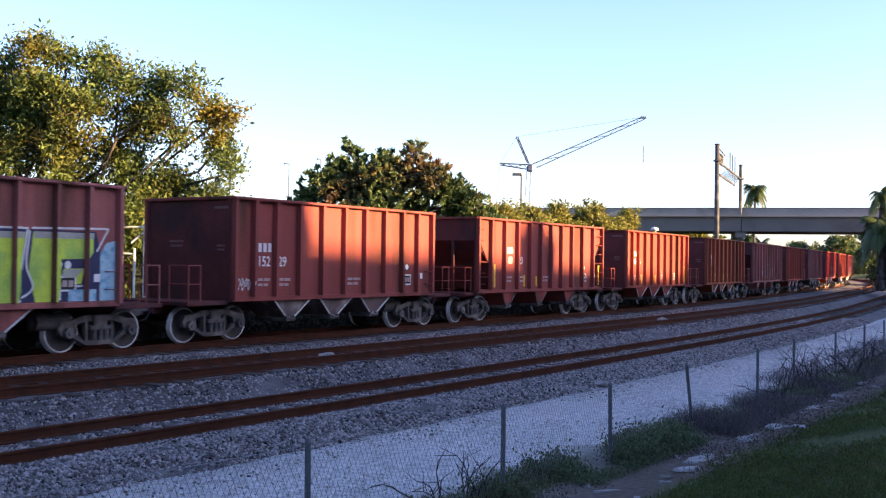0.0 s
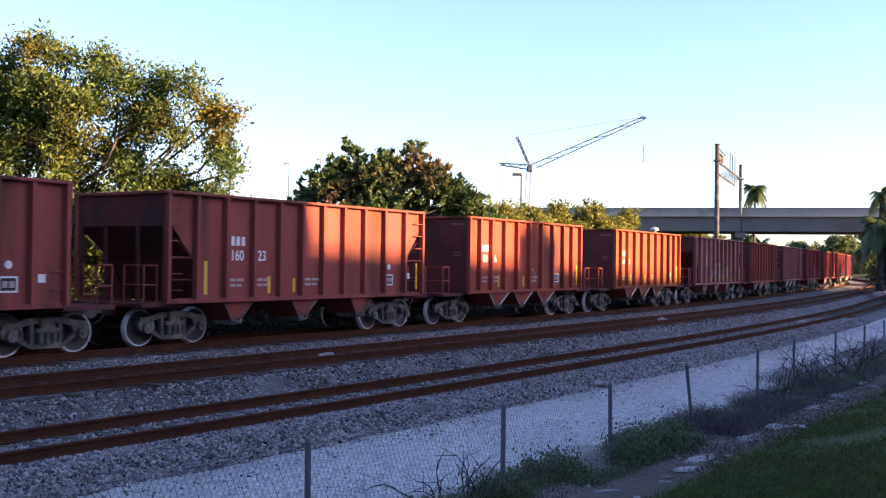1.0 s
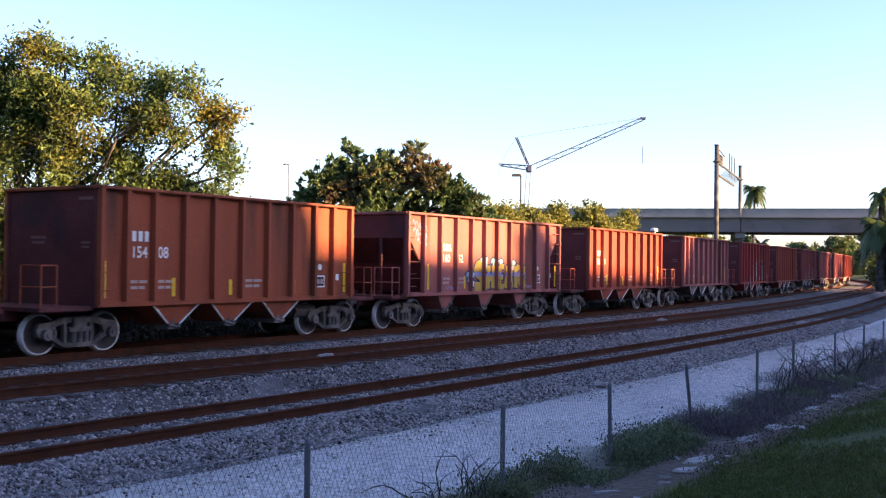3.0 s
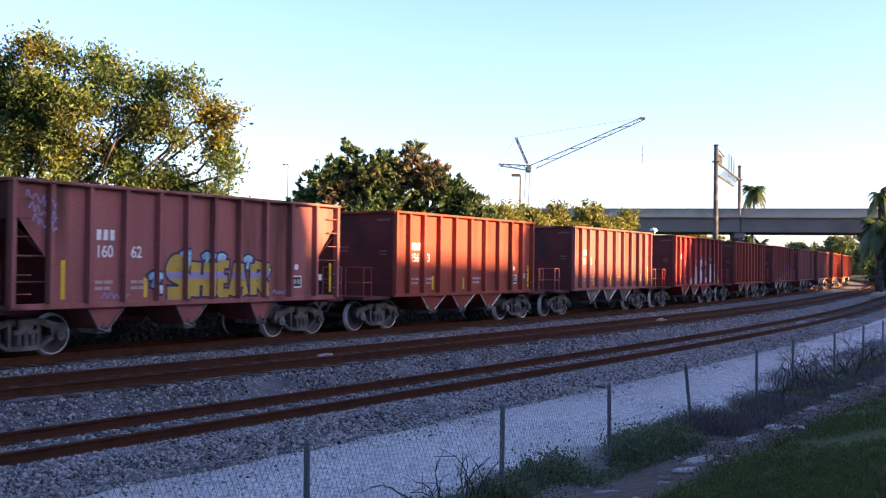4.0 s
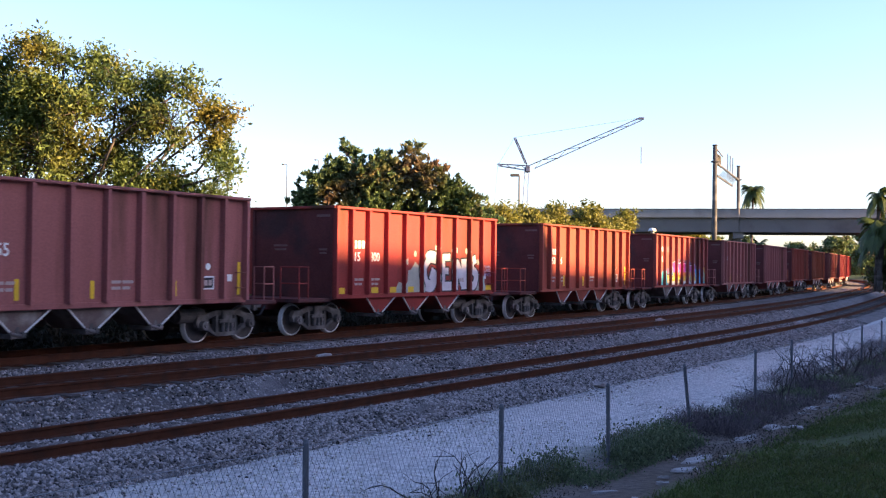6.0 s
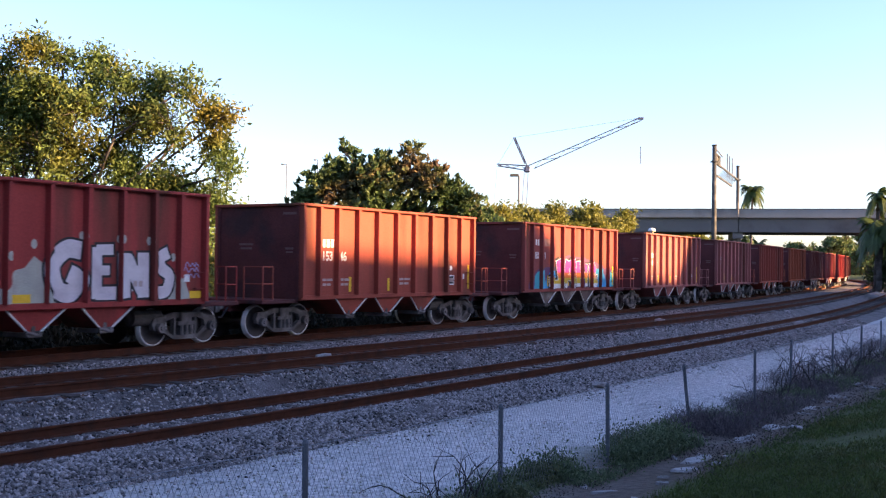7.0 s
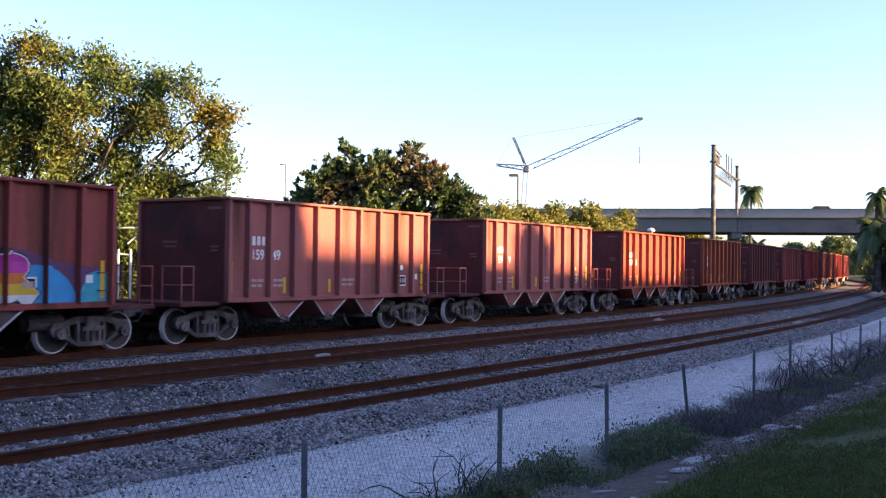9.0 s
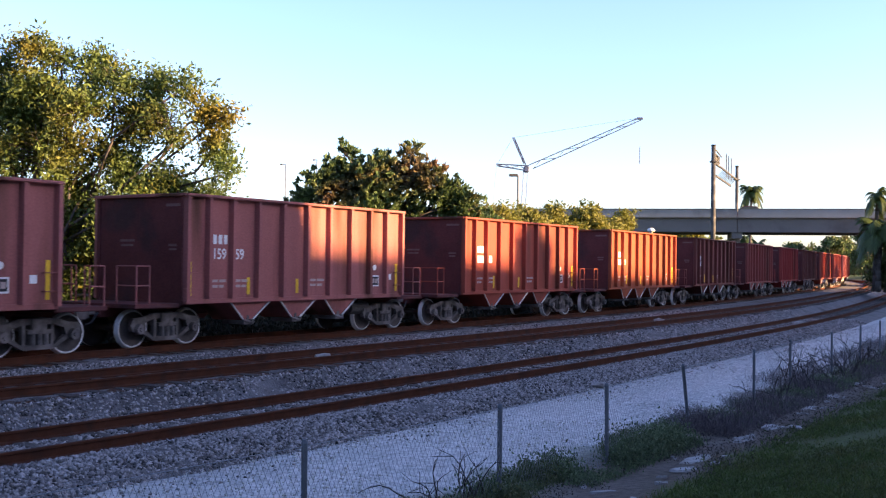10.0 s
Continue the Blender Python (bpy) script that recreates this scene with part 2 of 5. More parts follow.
def tube(bm, a, b, r0, r1=None, n=8):
    """A tapered bar from a to b."""
    a, b = Vector(a), Vector(b)
    q = (b - a).to_track_quat("Z", "Y").to_matrix()
    rings = []
    for p, r in ((a, r0), (b, r1 if r1 is not None else r0)):
        rings.append([bm.verts.new(p + q @ Vector((math.cos(i * math.tau / n) * r, math.sin(i * math.tau / n) * r, 0))) for i in range(n)])
    for i in range(n):
        bm.faces.new((rings[0][i], rings[0][(i + 1) % n], rings[1][(i + 1) % n], rings[1][i]))
    bm.faces.new(rings[0][::-1])
    bm.faces.new(rings[1])
    return bm


def lathe(bm, profile, n=28, axis="y"):
    """Turns (radius, height) points round an axis."""
    rings = []
    for r, h in profile:
        ring = []
        for i in range(n):
            a = i * math.tau / n
            c, s = math.cos(a) * r, math.sin(a) * r
            ring.append(bm.verts.new((c, h, s) if axis == "y" else (c, s, h)))
        rings.append(ring)
    for p, q in zip(rings, rings[1:]):
        for i in range(n):
            bm.faces.new((p[i], p[(i + 1) % n], q[(i + 1) % n], q[i]))
    for ring in (rings[0], rings[-1]):
        bm.faces.new(ring)
    return bm


def prism(bm, outline, y0, y1):
    """An outline in x and z, drawn out between y0 and y1."""
    a = [bm.verts.new((x, y0, z)) for x, z in outline]
    b = [bm.verts.new((x, y1, z)) for x, z in outline]
    bm.faces.new(a[::-1])
    bm.faces.new(b)
    for i in range(len(a)):
        j = (i + 1) % len(a)
        bm.faces.new((a[i], a[j], b[j], b[i]))
    return bm


# ---- the line of the tracks ----
ORIGIN_X, HEADING = -27.475, 0.6725
KNOTS = (-40, 20, 45, 70, 95, 120, 150, 200)
CURVE = (-0.0005, -0.0026, -0.0015, -0.0026, -0.0013, 0.0001, -0.0020, -0.0021)
DM, DN, ZM, ZN = 5.03, 8.21, -0.02, -0.445
SGRID = np.arange(-260, 480.01, 0.5)
_k = np.interp(SGRID, KNOTS, CURVE)
_k[SGRID < -40] = 0.0
_i0 = int(np.argmin(abs(SGRID)))
TH = np.cumsum(_k) * 0.5
TH = TH - TH[_i0] + HEADING
CX = np.cumsum(np.sin(TH)) * 0.5
CY = np.cumsum(np.cos(TH)) * 0.5
CX, CY = CX - CX[_i0] + ORIGIN_X, CY - CY[_i0]


def on_line(s, o=0.0):
    """The place at s metres along the far track's middle, o metres to its right, and the heading there."""
    x, y, th = np.interp(s, SGRID, CX), np.interp(s, SGRID, CY), np.interp(s, SGRID, TH)
    return x + o * np.cos(th), y - o * np.sin(th), th


def bears(s):
    """How far the far track swings towards its neighbour before it straightens out."""
    k = np.clip(38.0 - np.asarray(s, float), 0.0, 11.0)
    return 0.005 * k * k


def offset_of(x, y):
    """How far points lie to the right of the line."""
    x, y = np.asarray(x, float).ravel(), np.asarray(y, float).ravel()
    cs, cy, ct = CX[::4], CY[::4], TH[::4]
    out = np.empty(len(x))
    for i in range(0, len(x), 4000):
        dx, dy = x[i:i + 4000, None] - cs[None], y[i:i + 4000, None] - cy[None]
        j = np.argmin(dx * dx + dy * dy, axis=1)
        r = np.arange(len(j))
        out[i:i + 4000] = dx[r, j] * np.cos(ct[j]) - dy[r, j] * np.sin(ct[j])
        far = np.hypot(dx[r, j], dy[r, j])
        out[i:i + 4000] = np.where(out[i:i + 4000] < 0, -far, far)
    return out


PROFILE_O = (-400, -30, -5.0, -3.4, 10.0, 10.5, 13.4, 14.5, 15.2, 16.0, 18.0, 20.5, 22.5, 60, 400)
PROFILE_Z = (-0.6, -0.6, -0.62, -0.95, -0.95, -0.81, -0.86, -0.92, -0.94, -0.82, -0.42, 0.15, 0.45, 0.6, 0.6)


def ground_z(x, y):
    return np.interp(offset_of(x, y), PROFILE_O, PROFILE_Z)


# ---- ground ----
def build_ground():
    def axis(lo, hi):
        near = np.arange(lo, hi, 0.6)
        step, a, out = 0.6, hi, []
        while a < 3000:
            step *= 1.25
            a += step
            out.append(a)
        step, b, pre = 0.6, lo, []
        while b > -3000:
            step *= 1.25
            b -= step
            pre.append(b)
        return np.concatenate([pre[::-1], near, out])

    ax, ay = axis(-45, 75), axis(-20, 130)
    gx, gy = np.meshgrid(ax, ay)
    o = offset_of(gx, gy)
    z = np.interp(o, PROFILE_O, PROFILE_Z)
    rough = np.where((o > 11) & (o < 60), 1.0, 0.2)
    z = z + rough * np.array([noise.noise((a * 0.35, b * 0.35, 0.0)) * 0.07 + noise.noise((a * 1.1, b * 1.1, 3.0)) * 0.03 for a, b in zip(gx.ravel(), gy.ravel())])
    w, h = len(ax), len(ay)
    idx = np.arange(w * h).reshape(h, w)
    faces = np.stack([idx[:-1, :-1], idx[:-1, 1:], idx[1:, 1:], idx[1:, :-1]], -1).reshape(-1, 4)
    me = mesh_of("ground", np.stack([gx.ravel(), gy.ravel(), z], 1), faces, M["ground"], True)
    at = me.attributes.new("offset", "FLOAT", "POINT")
    at.data.foreach_set("value", o.astype(np.float32))
    tagged(new("ground", me), "grassy verge and pale shell gravel track beside the railway", "ground", kind="structure")


def swept(name, profile, s0, s1, step, mat, o=0.0, z=0.0, closed=True, smooth=False, jitter=0.0, swing=False):
    """A cross-section of (offset, height) points drawn along the line."""
    ss = np.arange(s0, s1 + 1e-6, step)
    pts = []
    for s in ss:
        x, y, th = on_line(s)
        for a, b in profile:
            q = a + o + (float(bears(s)) if swing else 0.0)
            dz = jitter * noise.noise((s * 1.3, q * 1.7, 0.5)) + 0.6 * jitter * noise.noise((s * 4.1, q * 4.3, 2.5)) if jitter else 0.0
            pts.append((x + q * math.cos(th), y - q * math.sin(th), b + z + dz))
    n = len(profile)
    faces = []
    for i in range(len(ss) - 1):
        for j in range(n if closed else n - 1):
            k = (j + 1) % n
            faces.append((i * n + j, i * n + k, (i + 1) * n + k, (i + 1) * n + j))
    if closed:
        faces += [tuple(range(n))[::-1], tuple(range((len(ss) - 1) * n, len(ss) * n))]
    return mesh_of(name, pts, faces, mat, smooth)


BED_O = (-4.4, -3.2, -2.0, -0.9, -0.6, 0.6, 0.9, 1.9, 2.6, 3.3, 4.1, 4.4, 5.66, 5.95, 6.4, 6.75, 7.2, 7.35, 7.55, 8.87, 9.08, 9.75, 10.0, 10.4, 10.8)
BED_Z = (-0.95, -0.5, -0.19, -0.19, -0.30, -0.30, -0.19, -0.20, -0.24, -0.23, -0.20, -0.30, -0.30, -0.20, -0.24, -0.44, -0.61, -0.63, -0.65, -0.65, -0.63, -0.635, -0.69, -0.81, -0.97)


def build_tracks():
    fine = np.arange(-4.4, 10.81, 0.22)
    bed = swept("ballast_bed", [(a, float(np.interp(a, BED_O, BED_Z))) for a in fine], -120, 420, 0.5, M["ballast"], closed=False, jitter=0.045, smooth=True)
    tagged(new("ballast_bed", bed), "grey crushed stone ballast under three railway tracks", "ballast", kind="structure")
    shape = [(-0.075, -0.18), (0.075, -0.18), (0.075, -0.165), (0.012, -0.145), (0.012, -0.045), (0.036, -0.035), (0.036, -0.004), (0.028, 0.0),
             (-0.028, 0.0), (-0.036, -0.004), (-0.036, -0.035), (-0.012, -0.045), (-0.012, -0.145), (-0.075, -0.165)]
    rnd = random.Random(5)
    for label, o, z in (("rusty track the train runs on", 0.0, 0.0), ("rusty empty track beside the train", DM, ZM), ("rusty empty track nearest the fence", DN, ZN)):
        tr = tagged(new("railway_track"), label + " with timber ties", "railway track", kind="structure")
        for side in (-1, 1):
            part("rail", swept("rail", shape, -120, 420, 1.0, M["rail"], o + side * 0.7535, z, swing=o == 0), None, tr)
        if o < 6:
            part("crib_ballast", swept("crib_ballast", [(-1.25, -0.19), (-0.85, -0.18), (-0.66, -0.19), (0.0, -0.19), (0.66, -0.19), (0.85, -0.18), (1.25, -0.19), (1.25, -0.4), (-1.25, -0.4)], -120, 420, 1.0, M["stained"], o, z, swing=o == 0), None, tr, "rust-stained ballast between the rails")
        me = data_of("tie", box(bmesh.new(), -1.3, 1.3, -0.115, 0.115, -0.36, -0.165, 0.012), M["tie"])
        rest = bmesh.new()
        s = -100.0
        while s < 250:
            x, y, th = on_line(s, o + (float(bears(s)) if o == 0 else 0.0))
            m = Matrix.Translation((x, y, z + rnd.uniform(-0.012, 0.0))) @ Matrix.Rotation(-th + rnd.uniform(-0.02, 0.02), 4, "Z")
            if 8 < s < 110 and o > 1:
                t = part("tie", me, None, tr)
                t.matrix_local = m
            else:
                a = len(rest.verts)
                for co in [(sx * 1.3, sy * 0.115, sz) for sz in (-0.36, -0.165) for sx, sy in ((-1, -1), (1, -1), (1, 1), (-1, 1))]:
                    rest.verts.new(m @ Vector(co))
                rest.verts.ensure_lookup_table()
                v = rest.verts
                for f in ((4, 5, 6, 7), (0, 1, 5, 4), (1, 2, 6, 5), (2, 3, 7, 6), (3, 0, 4, 7)):
                    rest.faces.new([v[a + i] for i in f])
            s += 0.61
        tagged(part("ties", rest, M["tie"], tr), kind="stuff")


build_ground()
build_tracks()


# ---- hopper cars ----
PITCH, FIRST, SPEED = 13.045, 39.48, 14.507
TOP, SILL, HALF = 3.82, 1.13, 1.60
RIBS_A = [-3.87, -3.03, -2.06, -1.07, -0.05, 0.95, 1.95, 2.92, 3.76]
RIBS_B = [-4.52, -3.50, -2.48, -1.46, -0.54, 0.38, 1.34, 2.34, 3.38, 4.48]


def wheel_mesh():
    bm = bmesh.new()
    lathe(bm, [(0.06, 0.80), (0.13, 0.80), (0.15, 0.775), (0.19, 0.745), (0.37, 0.725), (0.405, 0.775), (0.418, 0.78), (0.452, 0.78), (0.457, 0.77), (0.46, 0.70), (0.485, 0.685), (0.48, 0.655), (0.38, 0.66), (0.1, 0.68), (0.08, 0.60)], 32)
    me = bpy.data.meshes.new("wheel")
    bmesh.ops.recalc_face_normals(bm, faces=bm.faces)
    bm.to_mesh(me)
    bm.free()
    me.materials.append(M["disc"])
    me.materials.append(M["tread"])
    for p in me.polygons:
        c = p.center
        r = math.hypot(c.x, c.z)
        rr = [math.hypot(me.vertices[v].co.x, me.vertices[v].co.z) for v in p.vertices]
        p.material_index = 1 if min(rr) > 0.41 else 0
        p.use_smooth = len(p.vertices) == 4
    return me


def mirrored(me, name):
    out = me.copy()
    out.name = name
    out.transform(Matrix.Scale(-1, 4, (0, 1, 0)))
    out.flip_normals()
    return out


def side_frame_bm(y):
    """The cast side frame of a two-axle truck, with its spring pack and axle boxes."""
    bm = bmesh.new()
    a, b = y, y + 0.13
    prism(bm, [(-1.12, 0.56), (-1.05, 0.72), (-0.78, 0.74), (-0.66, 0.62), (-0.72, 0.40), (-1.06, 0.40)], a, b)
    prism(bm, [(1.12, 0.56), (1.05, 0.72), (0.78, 0.74), (0.66, 0.62), (0.72, 0.40), (1.06, 0.40)], a, b)
    prism(bm, [(-0.80, 0.73), (-0.45, 0.84), (0.45, 0.84), (0.80, 0.73), (0.66, 0.62), (0.40, 0.70), (-0.40, 0.70), (-0.66, 0.62)], a, b)
    prism(bm, [(-0.74, 0.48), (-0.30, 0.17), (-0.42, 0.17), (-0.86, 0.42)], a, b)
    prism(bm, [(0.74, 0.48), (0.30, 0.17), (0.42, 0.17), (0.86, 0.42)], a, b)
    prism(bm, [(-0.42, 0.26), (0.42, 0.26), (0.36, 0.15), (-0.36, 0.15)], a, b)
    for x in (-0.40, 0.32):
        prism(bm, [(x, 0.25), (x + 0.08, 0.25), (x + 0.08, 0.71), (x, 0.71)], a, b)
    for x in (-0.17, 0.0, 0.17):
        for yy in (a + 0.0, b + 0.03):
            tube(bm, (x, yy, 0.26), (x, yy, 0.50), 0.062, n=10)
    box(bm, -0.30, 0.30, a - 0.02, b + 0.06, 0.50, 0.60, 0.015)
    for x in (-0.889, 0.889):
        tube(bm, (x, b - 0.02, 0.457), (x, b + 0.12, 0.457), 0.135, 0.12, 14)
        tube(bm, (x, b + 0.12, 0.457), (x, b + 0.15, 0.457), 0.06, 0.05, 10)
    return bm


def make_parts():
    """The meshes that all cars share."""
    P = {}
    P["wheel"] = wheel_mesh()
    P["wheel_far"] = mirrored(P["wheel"], "wheel")
    P["axle"] = data_of("axle", tube(bmesh.new(), (0, -0.92, 0), (0, 0.92, 0), 0.085, n=12), M["disc"])
    P["frame"] = data_of("side_frame", side_frame_bm(0.86), M["steel"])
    P["frame_far"] = mirrored(P["frame"], "side_frame")
    P["bolster"] = data_of("bolster", box(bmesh.new(), -0.2, 0.2, -1.05, 1.05, 0.52, 0.86, 0.03), M["steel"])
    bm = bmesh.new()
    box(bm, -0.10, 0.42, -0.11, 0.11, 0.80, 1.0, 0.03)
    prism(bm, [(0.35, 0.72), (0.62, 0.72), (0.66, 0.80), (0.66, 0.98), (0.62, 1.06), (0.35, 1.06)], -0.14, 0.03)
    prism(bm, [(0.42, 0.74), (0.58, 0.74), (0.58, 1.04), (0.42, 1.04)], 0.03, 0.17)
    P["coupler"] = data_of("coupler", bm, M["steel"])
    bm = bmesh.new()
    for i, (y0, y1) in enumerate(((-0.05, 0.0), (0.0, 0.05))):
        tube(bm, (0.3, 0.32 + i * 0.02, 0.86), (0.52, 0.36, 0.62), 0.022, n=6)
    tube(bm, (0.52, 0.36, 0.62), (0.7, 0.36, 0.6), 0.022, n=6)
    P["hose"] = data_of("brake_hose", bm, M["black"])
    return P


PARTS = make_parts()


def rib_bm(x, y, z0, z1):
    """A pressed side post with splayed feet."""
    bm = bmesh.new()
    s = 1 if y > 0 else -1
    a, b = (y, y + 0.15 * s)
    vs = []
    for z in (z0, z1):
        vs.append([bm.verts.new((x - 0.075, a, z)), bm.verts.new((x - 0.052, b, z)), bm.verts.new((x + 0.052, b, z)), bm.verts.new((x + 0.075, a, z))])
    for i in range(4):
        j = (i + 1) % 4
        bm.faces.new((vs[0][i], vs[0][j], vs[1][j], vs[1][i]))
    bm.faces.new(vs[0][::-1])
    bm.faces.new(vs[1])
    return bm


def hopper_bm(x, y, w=0.80):
    """One discharge pocket: a tapering chute with edge angles and a gate box."""
    bm = bmesh.new()
    s = 1 if y > 0 else -1
    top = [(x - w, y), (x + w, y), (x + w, y - 1.3 * s), (x - w, y - 1.3 * s)]
    low = [(x - 0.12, y - 0.12 * s), (x + 0.12, y - 0.12 * s), (x + 0.12, y - 1.25 * s), (x - 0.12, y - 1.25 * s)]
    A = [bm.verts.new((a, b, SILL + 0.02)) for a, b in top]
    B = [bm.verts.new((a, b, 0.56)) for a, b in low]
    for i in range(4):
        j = (i + 1) % 4
        bm.faces.new((A[i], A[j], B[j], B[i]))
    bm.faces.new(A)
    bm.faces.new(B[::-1])
    return bm


def chute_edge_bm(x, y, k, w=0.80):
    s = 1 if y > 0 else -1
    return tube(bmesh.new(), (x + k * w, y + 0.01 * s, SILL - 0.02), (x + k * 0.12, y - 0.09 * s, 0.54), 0.024, n=6)


def gate_bm(x, y):
    bm = bmesh.new()
    s = 1 if y > 0 else -1
    box(bm, x - 0.19, x + 0.19, min(y - 0.05 * s, y - 0.85 * s), max(y - 0.05 * s, y - 0.85 * s), 0.46, 0.57, 0.015)
    tube(bm, (x - 0.22, y - 0.06 * s, 0.58), (x + 0.12, y - 0.04 * s, 0.50), 0.04, n=8)
    tube(bm, (x + 0.1, y - 0.3 * s, 0.55), (x + 0.1, y - 0.0 * s, 0.55), 0.055, n=8)
    box(bm, x - 0.05, x + 0.05, y - 0.12 * s - 0.03, y - 0.12 * s + 0.03, 0.57, 0.78, 0.01)
    return bm


def railing_bm(x, sgn, side):
    """The handrail at one corner of an end platform, of one bent bar and its posts."""
    bm = bmesh.new()
    e, y0, y1 = x + sgn * 1.35, side * 0.75, side * 1.45
    for p in ((e, y0), (e, y1), (x + sgn * 0.95, y1)):
        tube(bm, (*p, 1.08), (*p, 2.0), 0.022, n=6)
    for z in (2.0, 1.53):
        tube(bm, (e, y0, z), (e, y1, z), 0.02, n=6)
        tube(bm, (e, y1, z), (x + sgn * 0.95, y1, z), 0.02, n=6)
    return bm


def grab_bm(x, y, sgn, rungs):
    bm = bmesh.new()
    s = 1 if y > 0 else -1
    for z in rungs:
        tube(bm, (x, y + 0.09 * s, z), (x + sgn * 0.42, y + 0.09 * s, z), 0.014, n=6)
        for xx in (x, x + sgn * 0.42):
            tube(bm, (xx, y, z), (xx, y + 0.09 * s, z), 0.014, n=6)
    return bm


def plain_end_bm(x, sgn):
    """A flat end sheet with folded upright edges and a stiffening fold near its top, in one skin."""
    bm = bmesh.new()
    w, z0, z1 = HALF - 0.01, 1.05, TOP - 0.06
    out = [(-w, 0.06), (-w + 0.08, 0.06), (-w + 0.08, 0.0), (w - 0.08, 0.0), (w - 0.08, 0.06), (w, 0.06), (w, -0.012), (-w, -0.012)]
    a = [bm.verts.new((x + sgn * d, y, z0)) for y, d in out]
    b = [bm.verts.new((x + sgn * d, y, z1)) for y, d in out]
    bm.faces.new(a)
    bm.faces.new(b)
    for i in range(len(out)):
        j = (i + 1) % len(out)
        bm.faces.new((a[i], a[j], b[j], b[i]))
    return bm


def slope_end_bm(x, sgn):
    """An end sheet that slopes inwards below a short upright strip, in one folded skin."""
    bm = bmesh.new()
    line = [(x, TOP - 0.06), (x, TOP - 0.85), (x - sgn * 0.95, SILL + 1.0), (x - sgn * 1.5, SILL + 0.05)]
    rows = []
    for d in (0.0, -sgn * 0.02):
        for y in (-HALF + 0.02, HALF - 0.02):
            rows.append([bm.verts.new((a + d, y, z)) for a, z in line])
    for p, q in ((0, 1), (3, 2), (2, 0), (1, 3)):
        for i in range(3):
            bm.faces.new((rows[p][i], rows[p][i + 1], rows[q][i + 1], rows[q][i]))
    for i in (0, 3):
        bm.faces.new((rows[0][i], rows[1][i], rows[3][i], rows[2][i]))
    return bm


def end_frame(car, x, sgn):
    """The open end's posts and the braces that tie them back to the slope sheet."""
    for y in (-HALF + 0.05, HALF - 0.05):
        part("end_post", box(bmesh.new(), min(x, x - sgn * 0.09), max(x, x - sgn * 0.09), y - 0.05, y + 0.05, SILL, TOP - 0.05, 0.01), M["shaded_paint"], car)
        part("brace", tube(bmesh.new(), (x - sgn * 0.04, y, 2.2), (x - sgn * 1.05, y, 2.2), 0.03, n=6), M["shaded_paint"], car)
        part("brace", tube(bmesh.new(), (x - sgn * 0.04, y, 1.65), (x - sgn * 1.05, y, 1.65), 0.025, n=6), M["shaded_paint"], car)
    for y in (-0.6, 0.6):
        part("end_post", box(bmesh.new(), min(x, x - sgn * 0.08), max(x, x - sgn * 0.08), y - 0.05, y + 0.05, SILL, TOP - 0.8, 0.01), M["shaded_paint"], car)


def truck(parent, x):
    t = new("truck")
    t.parent, t.location = parent, (x, 0, 0)
    part("side_frame", PARTS["frame"], None, t)
    part("side_frame", PARTS["frame_far"], None, t)
    part("bolster", PARTS["bolster"], None, t)
    for a in (-0.889, 0.889):
        for nm in ("wheel", "wheel_far"):
            w = part("wheel", PARTS[nm], None, t, "spinning steel wheel with a worn pale rim")
            w.location = (a, 0, 0.457)
        w = part("axle", PARTS["axle"], None, t)
        w.location = (a, 0, 0.457)
    return t


